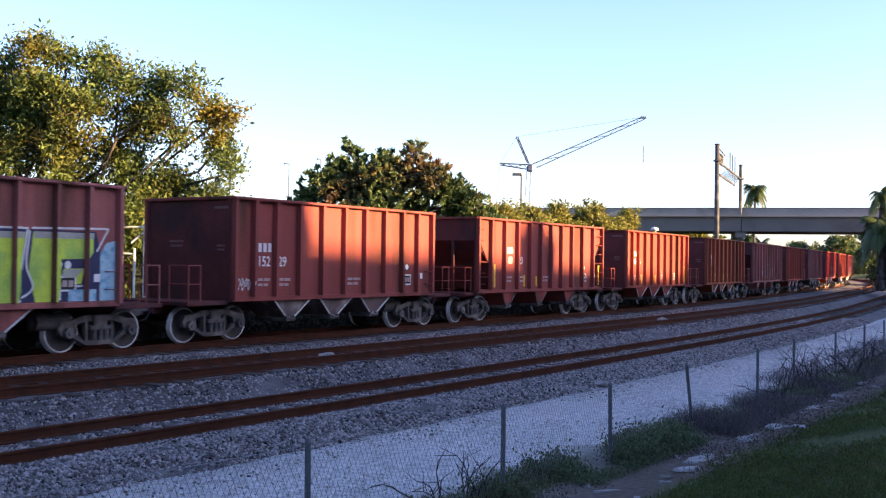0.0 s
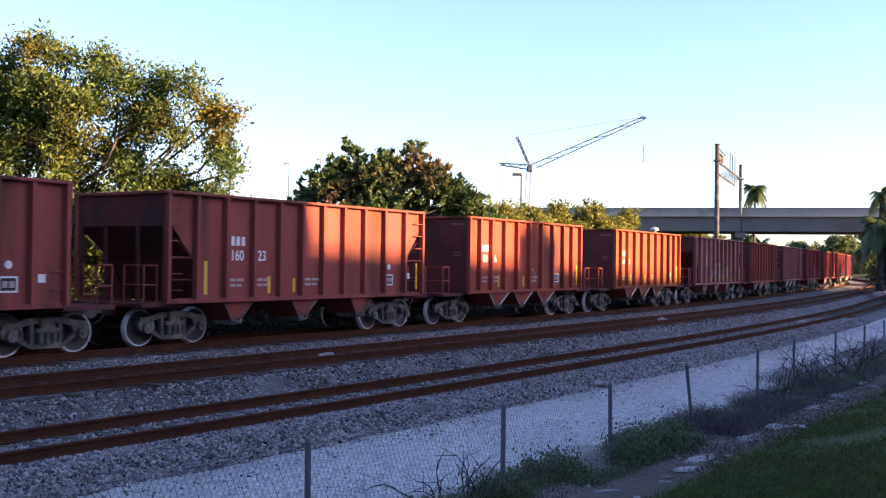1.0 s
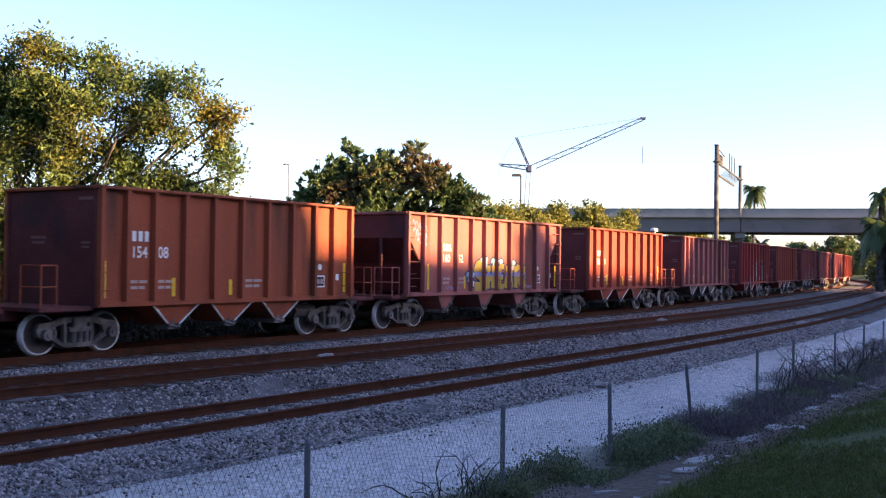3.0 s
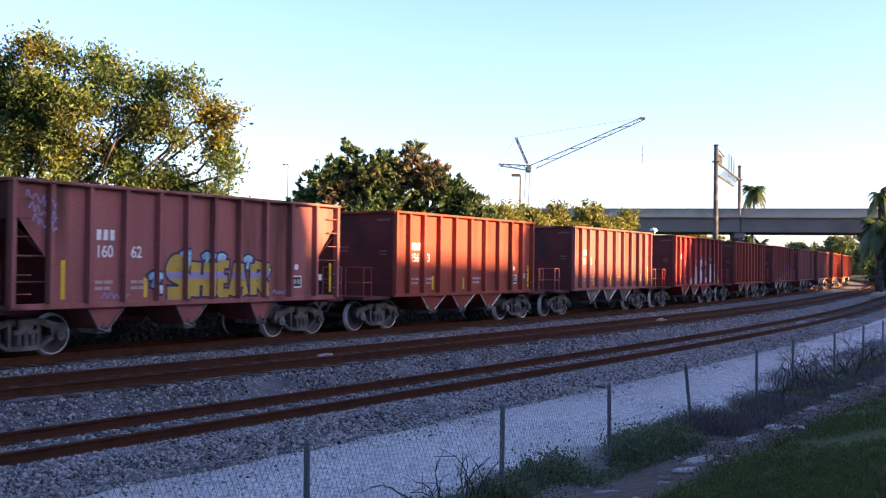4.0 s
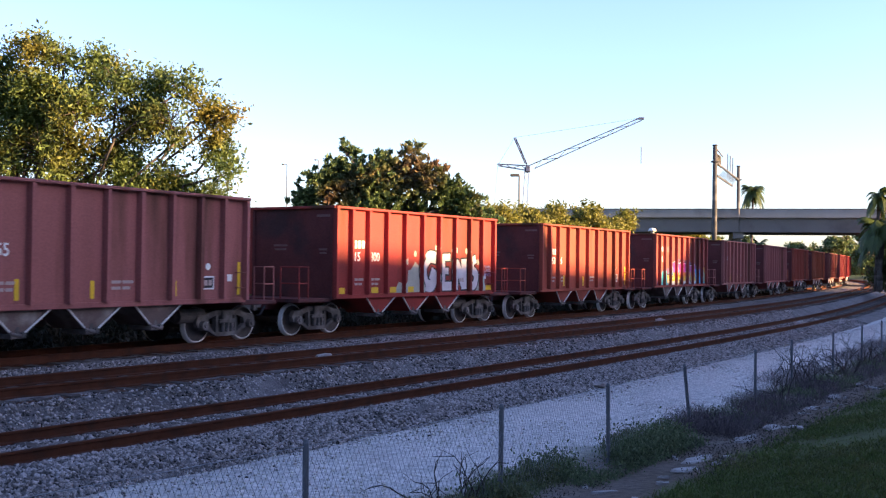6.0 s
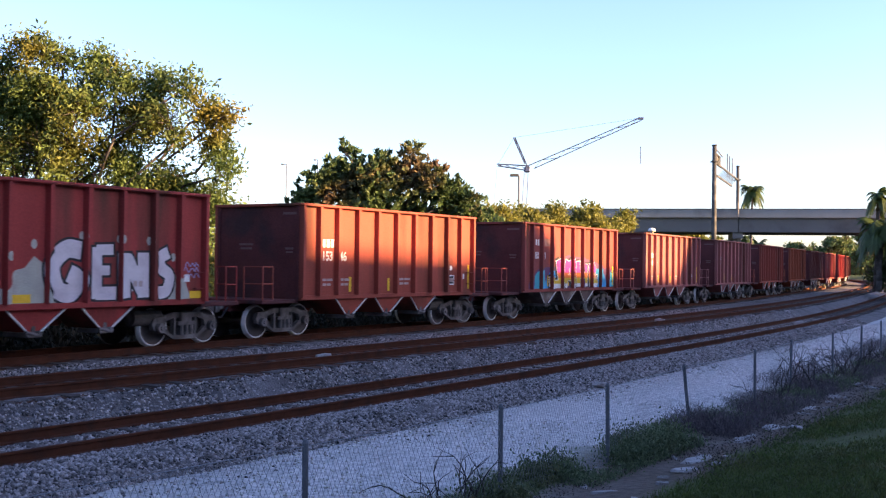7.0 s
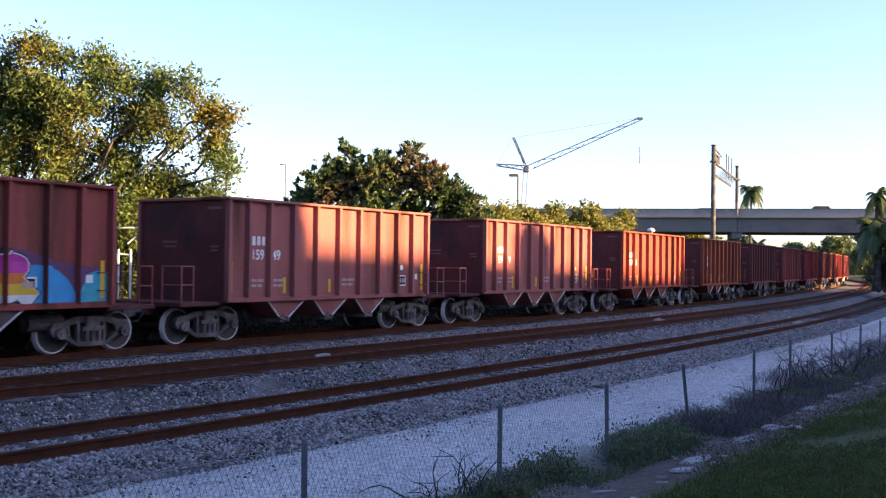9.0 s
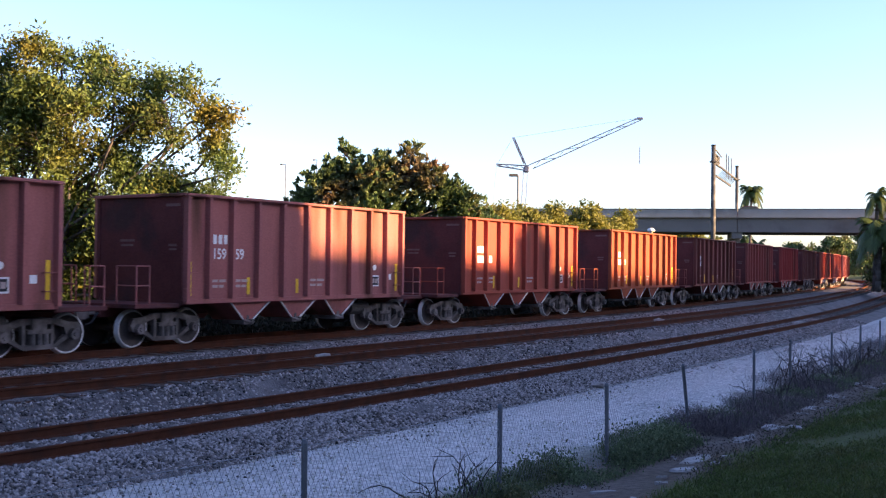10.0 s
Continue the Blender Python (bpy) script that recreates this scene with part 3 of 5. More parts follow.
def hopper_car(kind, m):
    """An open-topped hopper car. Its own x runs away from the viewer along the train."""
    car = thing("hopper_car", "", "freight car", "hopper cars of the train")
    L = 4.65 if kind == "A" else 5.5
    t = 0.012
    for s in (-1, 1):
        bm = bmesh.new()
        y = s * HALF
        if kind == "A":
            box(bm, -L, L, min(y, y - s * t), max(y, y - s * t), SILL + 0.06, TOP - 0.05)
        else:
            out = [(-L + 0.98, SILL + 0.06), (L - 1.02, SILL + 0.06), (L - 1.02, TOP - 1.75), (L - 0.05, TOP - 0.62), (L, TOP - 0.62), (L, TOP - 0.05),
                   (-L, TOP - 0.05), (-L, TOP - 0.62), (-L + 0.05, TOP - 0.62), (-L + 0.98, TOP - 1.75)]
            prism(bm, out, min(y, y - s * t), max(y, y - s * t))
        part("side_sheet", bm, m, car)
        for x in RIBS_A if kind == "A" else RIBS_B:
            part("side_post", rib_bm(x, y, SILL + 0.05, TOP - 0.06), m, car)
        for x in (-L + 0.04, L - 0.04):
            part("corner_post", rib_bm(x, y, SILL + 0.0, TOP - 0.06), m, car)
        part("side_sill", box(bmesh.new(), -L, L, min(y + s * 0.05, y - s * 0.12), max(y + s * 0.05, y - s * 0.12), SILL - 0.07, SILL + 0.06, 0.012), m, car)
        part("top_chord", box(bmesh.new(), -L - 0.04, L + 0.04, min(y + s * 0.165, y - s * 0.05), max(y + s * 0.165, y - s * 0.05), TOP - 0.075, TOP, 0.015), m, car)
        px = (-2.2, -0.27, 1.66) if kind == "A" else (-2.9, -0.25, 2.4)
        for x in px:
            h = part("hopper_pocket", hopper_bm(x, y - s * 0.05, 0.80 if kind == "A" else 0.58), m, car, "dusty painted discharge hopper")
            part("gate", gate_bm(x, y - s * 0.05), M["steel"], h)
            for k in (-1, 1):
                part("chute_edge", chute_edge_bm(x, y - s * 0.05, k, 0.80 if kind == "A" else 0.58), M["tread"] if kind == "A" else M["hopper"], h, "scraped edge angle")
    for s in (-1, 1):
        x = s * L
        part("end_wall", plain_end_bm(x, s) if kind == "A" else slope_end_bm(x, s), M["shaded_paint"], car, "end sheet in paint darkened for shade")
        if kind == "B":
            end_frame(car, x, s)
        part("end_chord", box(bmesh.new(), min(x, x + s * 0.08), max(x, x + s * 0.08), -HALF - 0.1, HALF + 0.1, TOP - 0.08, TOP + 0.004, 0.015), m, car)
        e = 4.65
        q = s * e
        part("platform", box(bmesh.new(), min(q, q + s * 1.42), max(q, q + s * 1.42), -1.5, 1.5, 0.98, 1.09, 0.015), M["shaded_paint"], car)
        for side in (-1, 1):
            part("handrail", railing_bm(q, s, side), m, car)
        if kind == "A":
            for z in (1.45, 1.85):
                for y in (-HALF, HALF):
                    part("grab_iron", grab_bm(x + s * 0.03, y, s * 0.01 - s, (z,)), m, car)
        else:
            for y in (-HALF - 0.02, HALF + 0.02):
                for z in (1.4, 1.8, 2.2, 2.6, 3.0, 3.4):
                    part("rung", grab_bm(x - s * 0.05, y, -s, (z,)), m, car)
        cp = part("coupler", PARTS["coupler"], None, car)
        cp.matrix_local = pose(s * 5.9, 0, 0, 0, 0, 0 if s > 0 else 180)
        hs = part("brake_hose", PARTS["hose"], None, car)
        hs.matrix_local = pose(s * 5.9, 0, 0, 0, 0, 0 if s > 0 else 180)
        truck(car, s * 4.63)
    part("centre_sill", box(bmesh.new(), -6.1, 6.1, -0.28, 0.28, 0.74, 1.02, 0.02), M["shaded_paint"], car)
    bm = bmesh.new()
    tube(bm, (3.0, -0.75, 0.72), (3.9, -0.75, 0.72), 0.2, n=14)
    part("air_tank", bm, M["steel"], car)
    bm = bmesh.new()
    box(bm, -L + 0.02, L - 0.02, -HALF + 0.03, HALF - 0.03, TOP - 0.75, TOP - 0.60, 0.02)
    part("load", bm, M["ballast"], car, "crushed stone load")
    return car


def flat_text(words, size, mat):
    c = bpy.data.curves.new("lettering", "FONT")
    c.body, c.size, c.offset = words, size, 0.006
    ob = bpy.data.objects.new("lettering", c)
    me = bpy.data.meshes.new_from_object(ob)
    bpy.data.objects.remove(ob)
    me.materials.clear()
    me.materials.append(mat)
    return me


def stencil(car, words, x, z, size, mat, stretch=0.88):
    ob = part("lettering", flat_text(words, size, mat), None, car, "white stencilled number")
    # the side seen from the fence looks along -y in the car's space
    ob.matrix_local = Matrix(((stretch, 0, 0, x), (0, 0, -1, -HALF - 0.006), (0, 1, 0, z), (0, 0, 0, 1)))
    return ob


def mark_bm(pieces, y=-HALF - 0.006):
    """Flat bars (x0, x1, z0, z1) on the side that faces the fence."""
    bm = bmesh.new()
    for x0, x1, z0, z1 in pieces:
        box(bm, x0, x1, y - 0.002, y + 0.004, z0, z1)
    return bm


def cut(poly, axis, at, keep_above):
    """The part of an outline on one side of a straight line."""
    out = []
    for a, c in zip(poly, poly[1:] + poly[:1]):
        ia, ic = (a[axis] >= at) == keep_above, (c[axis] >= at) == keep_above
        if ia:
            out.append(a)
        if ia != ic:
            u = (at - a[axis]) / (c[axis] - a[axis])
            out.append((a[0] + (c[0] - a[0]) * u, a[1] + (c[1] - a[1]) * u))
    return out


def sprayed(car, name, polys, mat, lift, label="", ribs=RIBS_A):
    """Paint over the side sheet and over the faces of the posts that stand out from it."""
    bm = bmesh.new()

    def face(poly, y):
        if len(poly) > 2:
            bm.faces.new([bm.verts.new((x, y, z)) for x, z in poly])

    for poly in polys:
        face(poly, -HALF - 0.004 - lift)
        x0, x1 = min(p[0] for p in poly), max(p[0] for p in poly)
        for r in ribs:
            if x1 > r - 0.052 and x0 < r + 0.052:
                piece = cut(poly, 0, r - 0.052, True)
                piece = cut(piece, 0, r + 0.052, False) if len(piece) > 2 else []
                face(piece, -HALF - 0.154 - lift)
    return part(name, bm, mat, car, label)


def shape_on(car, name, outline, mat, lift, label=""):
    return sprayed(car, name, [outline], mat, lift, label, RIBS_A)


def bent(points, n=6):
    """A smooth line through some points."""
    p = [Vector(q) for q in points]
    if len(p) == 2:
        return p
    p = [p[0] * 2 - p[1]] + p + [p[-1] * 2 - p[-2]]
    out = []
    for a, b, c, d in zip(p, p[1:], p[2:], p[3:]):
        for k in range(n):
            u = k / n
            out.append(0.5 * (2 * b + (c - a) * u + (2 * a - 5 * b + 4 * c - d) * u * u + (3 * b - a - 3 * c + d) * u ** 3))
    return out + [p[-2]]


def band_of(points, w, grow=0.0):
    """The four-sided pieces of a stroke along some points."""
    line = bent(points)
    a, b = (line[1] - line[0]).normalized(), (line[-1] - line[-2]).normalized()
    line = [line[0] - a * grow] + line[1:-1] + [line[-1] + b * grow]
    rims = []
    for i, q in enumerate(line):
        d = (line[min(i + 1, len(line) - 1)] - line[max(i - 1, 0)]).normalized() * (w / 2 + grow)
        rims.append(((q.x - d.y, q.y + d.x), (q.x + d.y, q.y - d.x)))
    return [[p[0], q[0], q[1], p[1]] for p, q in zip(rims, rims[1:])]


def letter_strokes(car, lines, bands, label, edge="black", rim="", ribs=RIBS_A, shade=0.0):
    """Sprayed strokes, each (points, width), cut into colour bands by height, on a dark edge and a pale rim."""
    if shade:
        for k, (pts, w) in enumerate(lines):
            sprayed(car, "graffiti_shade", band_of([(x - shade, z + shade * 0.3) for x, z in pts], w, 0.05), M[edge], 0.0030 + 0.0001 * k, "", ribs)
    for k, (pts, w) in enumerate(lines):
        sprayed(car, "graffiti_edge", band_of(pts, w, 0.055), M[edge], 0.005 + 0.0001 * k, "", ribs)
    if rim:
        for k, (pts, w) in enumerate(lines):
            sprayed(car, "graffiti_rim", band_of(pts, w, 0.028), M[rim], 0.007 + 0.0001 * k, "", ribs)
    for k, (pts, w) in enumerate(lines):
        for z0, z1, mt in bands:
            pieces = []
            for q in band_of(pts, w):
                q = cut(q, 1, z0, True)
                q = cut(q, 1, z1, False) if len(q) > 2 else []
                if len(q) > 2:
                    pieces.append(q)
            if pieces:
                sprayed(car, "graffiti_stroke", pieces, M[mt], 0.009 + 0.0001 * k, label, ribs)


def scribble(car, x, z, w, h, turns, mat, seed, ribs=RIBS_A, slope=0.0):
    """A thin looping tag."""
    rnd = random.Random(seed)
    pts = [(x + w * i / turns + rnd.uniform(-0.04, 0.04), z + slope * i / turns + (h if i % 2 else 0) * rnd.uniform(0.5, 1.0)) for i in range(turns + 1)]
    sprayed(car, "graffiti_tag", band_of(pts, 0.03), mat, 0.004, "thin looping sprayed tag", ribs)


FLEET = []   # number, kind, paint, digits before and after the post
SPEC = [(-1, "A", "mauve", "", "", 0), (0, "A", "brown", "152", "29", 1), (1, "B", "brown", "160", "23", 2), (2, "A", "rust", "180", "36", 2),
        (3, "A", "orange", "154", "08", 2), (4, "B", "mauve", "160", "62", 2), (5, "A", "rust", "156", "13", 2), (6, "A", "mauve", "159", "55", 2),
        (7, "A", "red", "15", "800", 3), (8, "A", "rust", "153", "46", 2), (9, "A", "brown", "180", "21", 2), (10, "A", "mauve", "159", "49", 2),
        (11, "A", "mauve", "159", "59", 2), (12, "A", "rust", "", "", 2), (13, "A", "orange", "", "", 2), (14, "A", "dark", "", "", 2), (15, "A", "brown", "", "", 2),
        (16, "A", "red", "", "", 2), (17, "A", "dark", "", "", 2), (18, "A", "rust", "", "", 2), (19, "A", "brown", "", "", 2), (20, "A", "mauve", "", "", 2),
        (21, "A", "rust", "", "", 2), (22, "A", "red", "", "", 2), (23, "A", "brown", "", "", 2), (24, "A", "rust", "", "", 2), (25, "A", "orange", "", "", 2)]
COLOURS = dict(brown="dull brown", red="deep red", rust="rust-red", mauve="faded mauve-brown", orange="orange-rust", dark="dark brown")


def car_pose(n, t):
    s = FIRST + PITCH * n - SPEED * t
    xa, ya, _ = on_line(s - 4.63, bears(s - 4.63))
    xb, yb, _ = on_line(s + 4.63, bears(s + 4.63))
    return Matrix.Translation(((xa + xb) / 2, (ya + yb) / 2, 0)) @ Matrix.Rotation(math.atan2(yb - ya, xb - xa), 4, "Z")


def marks(car, kind, a, b, strips, raised=0.0):
    """Numbers, faded stencils, panel plates and reflective strips on the side that faces the fence."""
    L = 4.65 if kind == "A" else 5.5
    ribs = RIBS_A if kind == "A" else RIBS_B
    p1, p2 = (ribs[0] + 0.18, ribs[1] + 0.16) if kind == "A" else (ribs[1] + 0.22, ribs[2] + 0.22)
    z = 2.56 + raised
    if a:
        zo = z + (0.17 if a + b == "18021" else 0.02)
        bars = [(p1 + k, p1 + k + 0.12, zo, zo + 0.24) for k in (0.03, 0.22, 0.41)]
        for q in bars:
            part("owner_mark", mark_bm([q]), M["white"], car, "white owner mark shown as a plain block")
        if a + b == "18021":
            part("paint_patch", mark_bm([(p2 - 0.02, p2 + 0.68, zo - 0.02, zo + 0.27)]), M["ghost"], car, "faded repainted patch")
        stencil(car, a, p1, z - 0.36, 0.38, M["white"])
        stencil(car, b, p2, z - 0.36, 0.38, M["white"])
    elif strips:
        [part("owner_mark", mark_bm([q]), M["white"], car, "white stencil block too far to read") for q in ((p1, p1 + 0.55, z, z + 0.24), (p1, p1 + 0.58, z - 0.36, z - 0.10), (p2, p2 + 0.36, z - 0.36, z - 0.10))]
    for x, w in ((p1, 0.5), (p2, 0.5), (ribs[4] + 0.2, 0.65)) if a + b != "18021" else ():
        for z0 in (1.60, 1.46):
            part("data_stencil", mark_bm([(x, x + w * 0.42, z0, z0 + 0.07), (x + w * 0.5, x + w * (1 if z0 > 1.5 else 0.85), z0, z0 + 0.07)]), M["faded"], car, "faded stencilled data line")
    late = a not in ("180", "15")
    q = ribs[-2] + 0.12 if late else ribs[-3] + 0.3
    part("inspection_plate", mark_bm([(q, q + 0.44, 1.42, 1.76)]), M["white"], car, "white-framed black inspection stencil")
    part("inspection_field", mark_bm([(q + 0.04, q + 0.40, 1.46, 1.72)], -HALF - 0.010), M["black"], car)
    for x in (q + 0.08, q + 0.24):
        part("inspection_mark", mark_bm([(x, x + 0.12, 1.52, 1.66)], -HALF - 0.014), M["faded"], car)
    if late:
        part("round_plate", prism(bmesh.new(), [(q + 0.22 + 0.09 * math.cos(k * 0.7), 2.0 + 0.09 * math.sin(k * 0.7)) for k in range(9)], -HALF - 0.008, -HALF + 0.002), M["white"], car, "small round white plate")
    xe = -L - (0.004 if kind == "A" else 0.0)
    if kind == "A":
        for y0, y1, z0, z1 in ((-1.5, -0.95, 3.50, 3.57), (0.2, 0.75, 2.62, 2.68), (0.25, 0.7, 2.50, 2.56), (-1.35, -1.05, 2.50, 2.56), (-1.33, -1.08, 2.40, 2.45)):
            part("end_stencil", box(bmesh.new(), xe - 0.003, xe + 0.003, y0, y1, z0, z1), M["ghost"], car, "faded stencil on the end sheet")
    w = ribs[-1] + 0.2
    part("small_plate", mark_bm([(w, w + 0.18, 1.62, 1.80)]), M["white"], car)
    if strips == 2:
        for x, h in ((-L + (0.14 if kind == "A" else 1.3), 0.85), (ribs[1 if kind == "A" else 2] + 0.62, 0.45), (ribs[3] + 0.62, 0.40), (ribs[-3] + 0.12, 0.38), (L - 0.30, 0.85)):
            part("reflector_strip", mark_bm([(x, x + 0.11, SILL + 0.14, SILL + 0.14 + h)]), M["yellow"], car, "yellow reflective strip")
    elif strips == 3:
        for x in (-L + 0.1, ribs[1] + 0.15, ribs[2] + 0.15, ribs[3] + 0.15, ribs[5] + 0.15, L - 0.5):
            part("reflector_strip", mark_bm([(x, x + 0.45, SILL + 0.08, SILL + 0.26)]), M["yellow"], car, "yellow reflective strip")


def wave(x0, x1, z0, tops):
    """An outline with a flat foot and a wavy top."""
    n = len(tops)
    return [(x0, z0), (x1, z0)] + [(x1 - (x1 - x0) * i / (n - 1), tops[n - 1 - i]) for i in range(n)]


def graffiti(car, n):
    b = SILL + 0.07
    if n == -1:
        shape_on(car, "graffiti_outline", [(-0.4, b), (4.1, b), (4.12, 2.35), (4.0, 2.74), (-0.3, 2.76)], M["navy"], 0.0, "dark blue spray-painted background")
        for o in ([(-0.2, b), (0.7, b), (0.8, 2.0), (0.7, 2.66), (-0.2, 2.66)], [(1.0, b), (1.95, b), (2.05, 1.7), (2.2, 2.68), (1.1, 2.68)], [(2.45, b), (2.92, b), (3.0, 1.5), (3.02, 2.1), (3.12, 2.70), (2.38, 2.70), (2.28, 1.9)],
                  [(3.06, 2.12), (3.72, 2.14), (3.92, 2.45), (3.95, 2.70), (3.1, 2.70)], [(3.06, 1.56), (3.62, 1.58), (3.7, 1.92), (3.16, 1.92)]):
            shape_on(car, "graffiti_letter", o, M["lime"], 0.003, "lime green spray-painted letter shape")
        for o in ([(1.05, 2.55), (2.15, 2.55), (2.2, 2.69), (1.08, 2.69)], [(2.40, 2.56), (3.92, 2.58), (3.95, 2.71), (2.39, 2.71)], [(3.08, 1.75), (3.4, 1.66), (3.68, 1.9), (3.2, 1.91)]):
            shape_on(car, "graffiti_fade", o, M["moss"], 0.005, "pale faded top of a letter")
        for pts in ([(-0.3, 2.78), (2.25, 2.77)], [(2.34, 2.78), (4.34, 2.82)], [(4.34, 2.82), (4.02, 2.3)], [(2.3, 2.72), (2.22, 2.0), (2.38, 1.5), (1.95, 1.22)], [(2.95, 1.24), (3.0, 1.62), (3.1, 2.05)], [(3.05, 1.50), (3.66, 1.54)], [(2.25, 2.76), (2.1, 1.9)]):
            sprayed(car, "graffiti_edge", band_of(pts, 0.045), M["pale"], 0.007, "white spray-painted outline")
        sprayed(car, "graffiti_patch", [[(4.12, b), (4.72, b), (4.7, 2.35), (4.55, 2.56), (4.28, 2.5), (4.12, 2.25)]], M["sky"], 0.005, "pale blue spray-painted patch")
        shape_on(car, "graffiti_patch", [(3.28, b), (4.02, b), (4.02, 1.46), (3.28, 1.46)], M["sky"], 0.009)
        for k in range(4):
            scribble(car, 4.18, 1.35 + 0.27 * k, 0.46, 0.2, 5, M["cyan"], 60 + k)
        scribble(car, 3.36, 1.26, 0.58, 0.14, 6, M["navy"], 66)
    elif n == 0:
        scribble(car, -4.45, 1.45, 0.55, 0.26, 7, M["pale"], 3)
        scribble(car, -4.40, 1.36, 0.45, 0.34, 5, M["pale"], 4)
    elif n == 2:
        sprayed(car, "graffiti_tag", band_of([(0.1, 1.3), (0.12, 1.72), (0.36, 1.95), (0.58, 1.7), (0.42, 1.44), (0.16, 1.52)], 0.035), M["faded"], 0.004, "faint sprayed ring")
    elif n == 4:
        S = [([(-0.52, 2.02), (-0.85, 2.12), (-1.0, 1.86), (-0.62, 1.66), (-0.62, 1.36), (-1.12, 1.34)], 0.34), ([(-0.22, 1.26), (-0.18, 2.1)], 0.34), ([(0.22, 1.26), (0.26, 2.1)], 0.32), ([(-0.15, 1.66), (0.2, 1.66)], 0.26),
             ([(0.62, 1.26), (0.66, 2.14)], 0.34), ([(0.66, 2.06), (1.0, 2.06)], 0.2), ([(0.66, 1.68), (0.94, 1.68)], 0.2), ([(0.64, 1.32), (1.0, 1.32)], 0.22), ([(1.12, 1.26), (1.32, 2.08)], 0.26), ([(1.62, 1.26), (1.40, 2.08)], 0.24), ([(1.22, 1.56), (1.52, 1.56)], 0.16),
             ([(1.94, 1.26), (1.94, 2.08)], 0.26), ([(1.98, 2.08), (2.40, 1.94), (2.06, 1.68)], 0.2), ([(2.12, 1.64), (2.44, 1.28)], 0.26)]
        letter_strokes(car, S, [(1.1, 1.70, "gold"), (1.70, 1.86, "lilac"), (1.86, 2.4, "gold")], "ochre and lilac spray-painted stroke", "navy", ribs=RIBS_B)
        for k, (x, z) in enumerate(((-0.55, 2.26), (0.2, 2.22), (0.72, 2.2), (1.72, 2.16), (2.45, 1.86), (-1.55, 1.72))):
            letter_strokes(car, [([(x - 0.16, z), (x, z + 0.08), (x + 0.16, z + 0.02)], 0.14), ([(x + 0.02, z), (x - 0.04, z - 0.22)], 0.1)], [(1.1, 2.6, "sky")], "pale blue spray-painted puff", "navy", ribs=RIBS_B)
        letter_strokes(car, [([(-1.5, 1.44), (-1.38, 1.46)], 0.2)], [(1.1, 2.6, "pale")], "white spray-painted dot", "navy", ribs=RIBS_B)
        for k in range(3):
            scribble(car, -5.1 + 0.1 * k, 3.46 - 0.26 * k, 0.72 - 0.08 * k, 0.2, 9, M["lilac"], 30 + k, RIBS_B, -0.3)
        scribble(car, 2.7, 1.26, 0.6, 0.12, 8, M["lilac"], 34, RIBS_B)
        scribble(car, -3.1, 1.26, 0.7, 0.14, 8, M["lilac"], 35, RIBS_B)
    elif n == 7:
        shape_on(car, "graffiti_cloud", wave(-1.55, 0.3, b, [1.25, 1.55, 1.5, 1.9, 1.95, 2.2, 2.05, 2.15, 2.1]), M["moss"], 0.0, "grey-green spray-painted cloud")
        shape_on(car, "graffiti_cloud", wave(3.45, 4.15, b, [2.0, 1.95, 1.7, 1.75, 1.6, 1.3]), M["moss"], 0.0, "grey-green spray-painted cloud")
        S = [([(0.82, 2.34), (0.42, 2.36), (0.06, 2.0), (0.2, 1.5), (0.55, 1.40), (0.74, 1.7), (0.5, 1.84)], 0.40), ([(1.22, 1.26), (1.2, 2.42)], 0.38), ([(1.24, 2.36), (1.72, 2.38)], 0.24), ([(1.24, 1.9), (1.62, 1.9)], 0.22), ([(1.24, 1.38), (1.82, 1.38)], 0.30),
             ([(2.06, 1.26), (2.04, 2.3)], 0.36), ([(2.12, 2.2), (2.6, 1.42)], 0.34), ([(2.64, 1.26), (2.62, 2.32)], 0.34), ([(3.42, 2.34), (3.16, 2.2), (3.2, 1.96), (3.46, 1.76), (3.36, 1.42), (3.1, 1.36)], 0.30)]
        letter_strokes(car, S, [(1.1, 2.8, "cream")], "white spray-painted stroke", "black")
        for x, z in ((-1.05, 2.2), (-0.4, 2.46), (0.84, 2.66), (1.9, 2.62), (2.8, 2.6), (3.58, 2.22)):
            shape_on(car, "graffiti_dot", [(x + 0.08 * math.cos(k), z + 0.11 * math.sin(k)) for k in (0, 0.9, 1.8, 2.7, 3.6, 4.5, 5.4)], M["moss"], 0.003)
        for k in range(3):
            scribble(car, 3.95, 1.72 + 0.14 * k, 0.5, 0.14, 6, M["lilac"], 50 + k)
    elif n == 9:
        shape_on(car, "graffiti_halo", wave(-4.05, 4.62, b, [1.4, 1.95, 2.05, 2.08, 2.42, 2.58, 2.5, 2.52, 2.4, 2.32, 2.08, 2.0, 1.92]), M["purple"], 0.0, "dull purple spray-painted halo")
        for x0, x1, mt, tops in ((-3.85, -2.62, "aqua", (1.3, 1.62, 1.82, 1.92, 1.95, 1.94)), (-2.7, -1.2, "cyan", (1.3, 1.7, 1.9, 2.0, 2.02, 2.0)), (2.4, 3.75, "cyan", (2.0, 2.02, 2.0, 1.9, 1.7, 1.3)), (3.62, 4.6, "aqua", (1.3, 1.66, 1.82, 1.88, 1.88, 1.84))):
            shape_on(car, "graffiti_cloud", wave(x0, x1, b, tops), M[mt], 0.0012 if mt == "aqua" else 0.0022, "cyan spray-painted cloud")
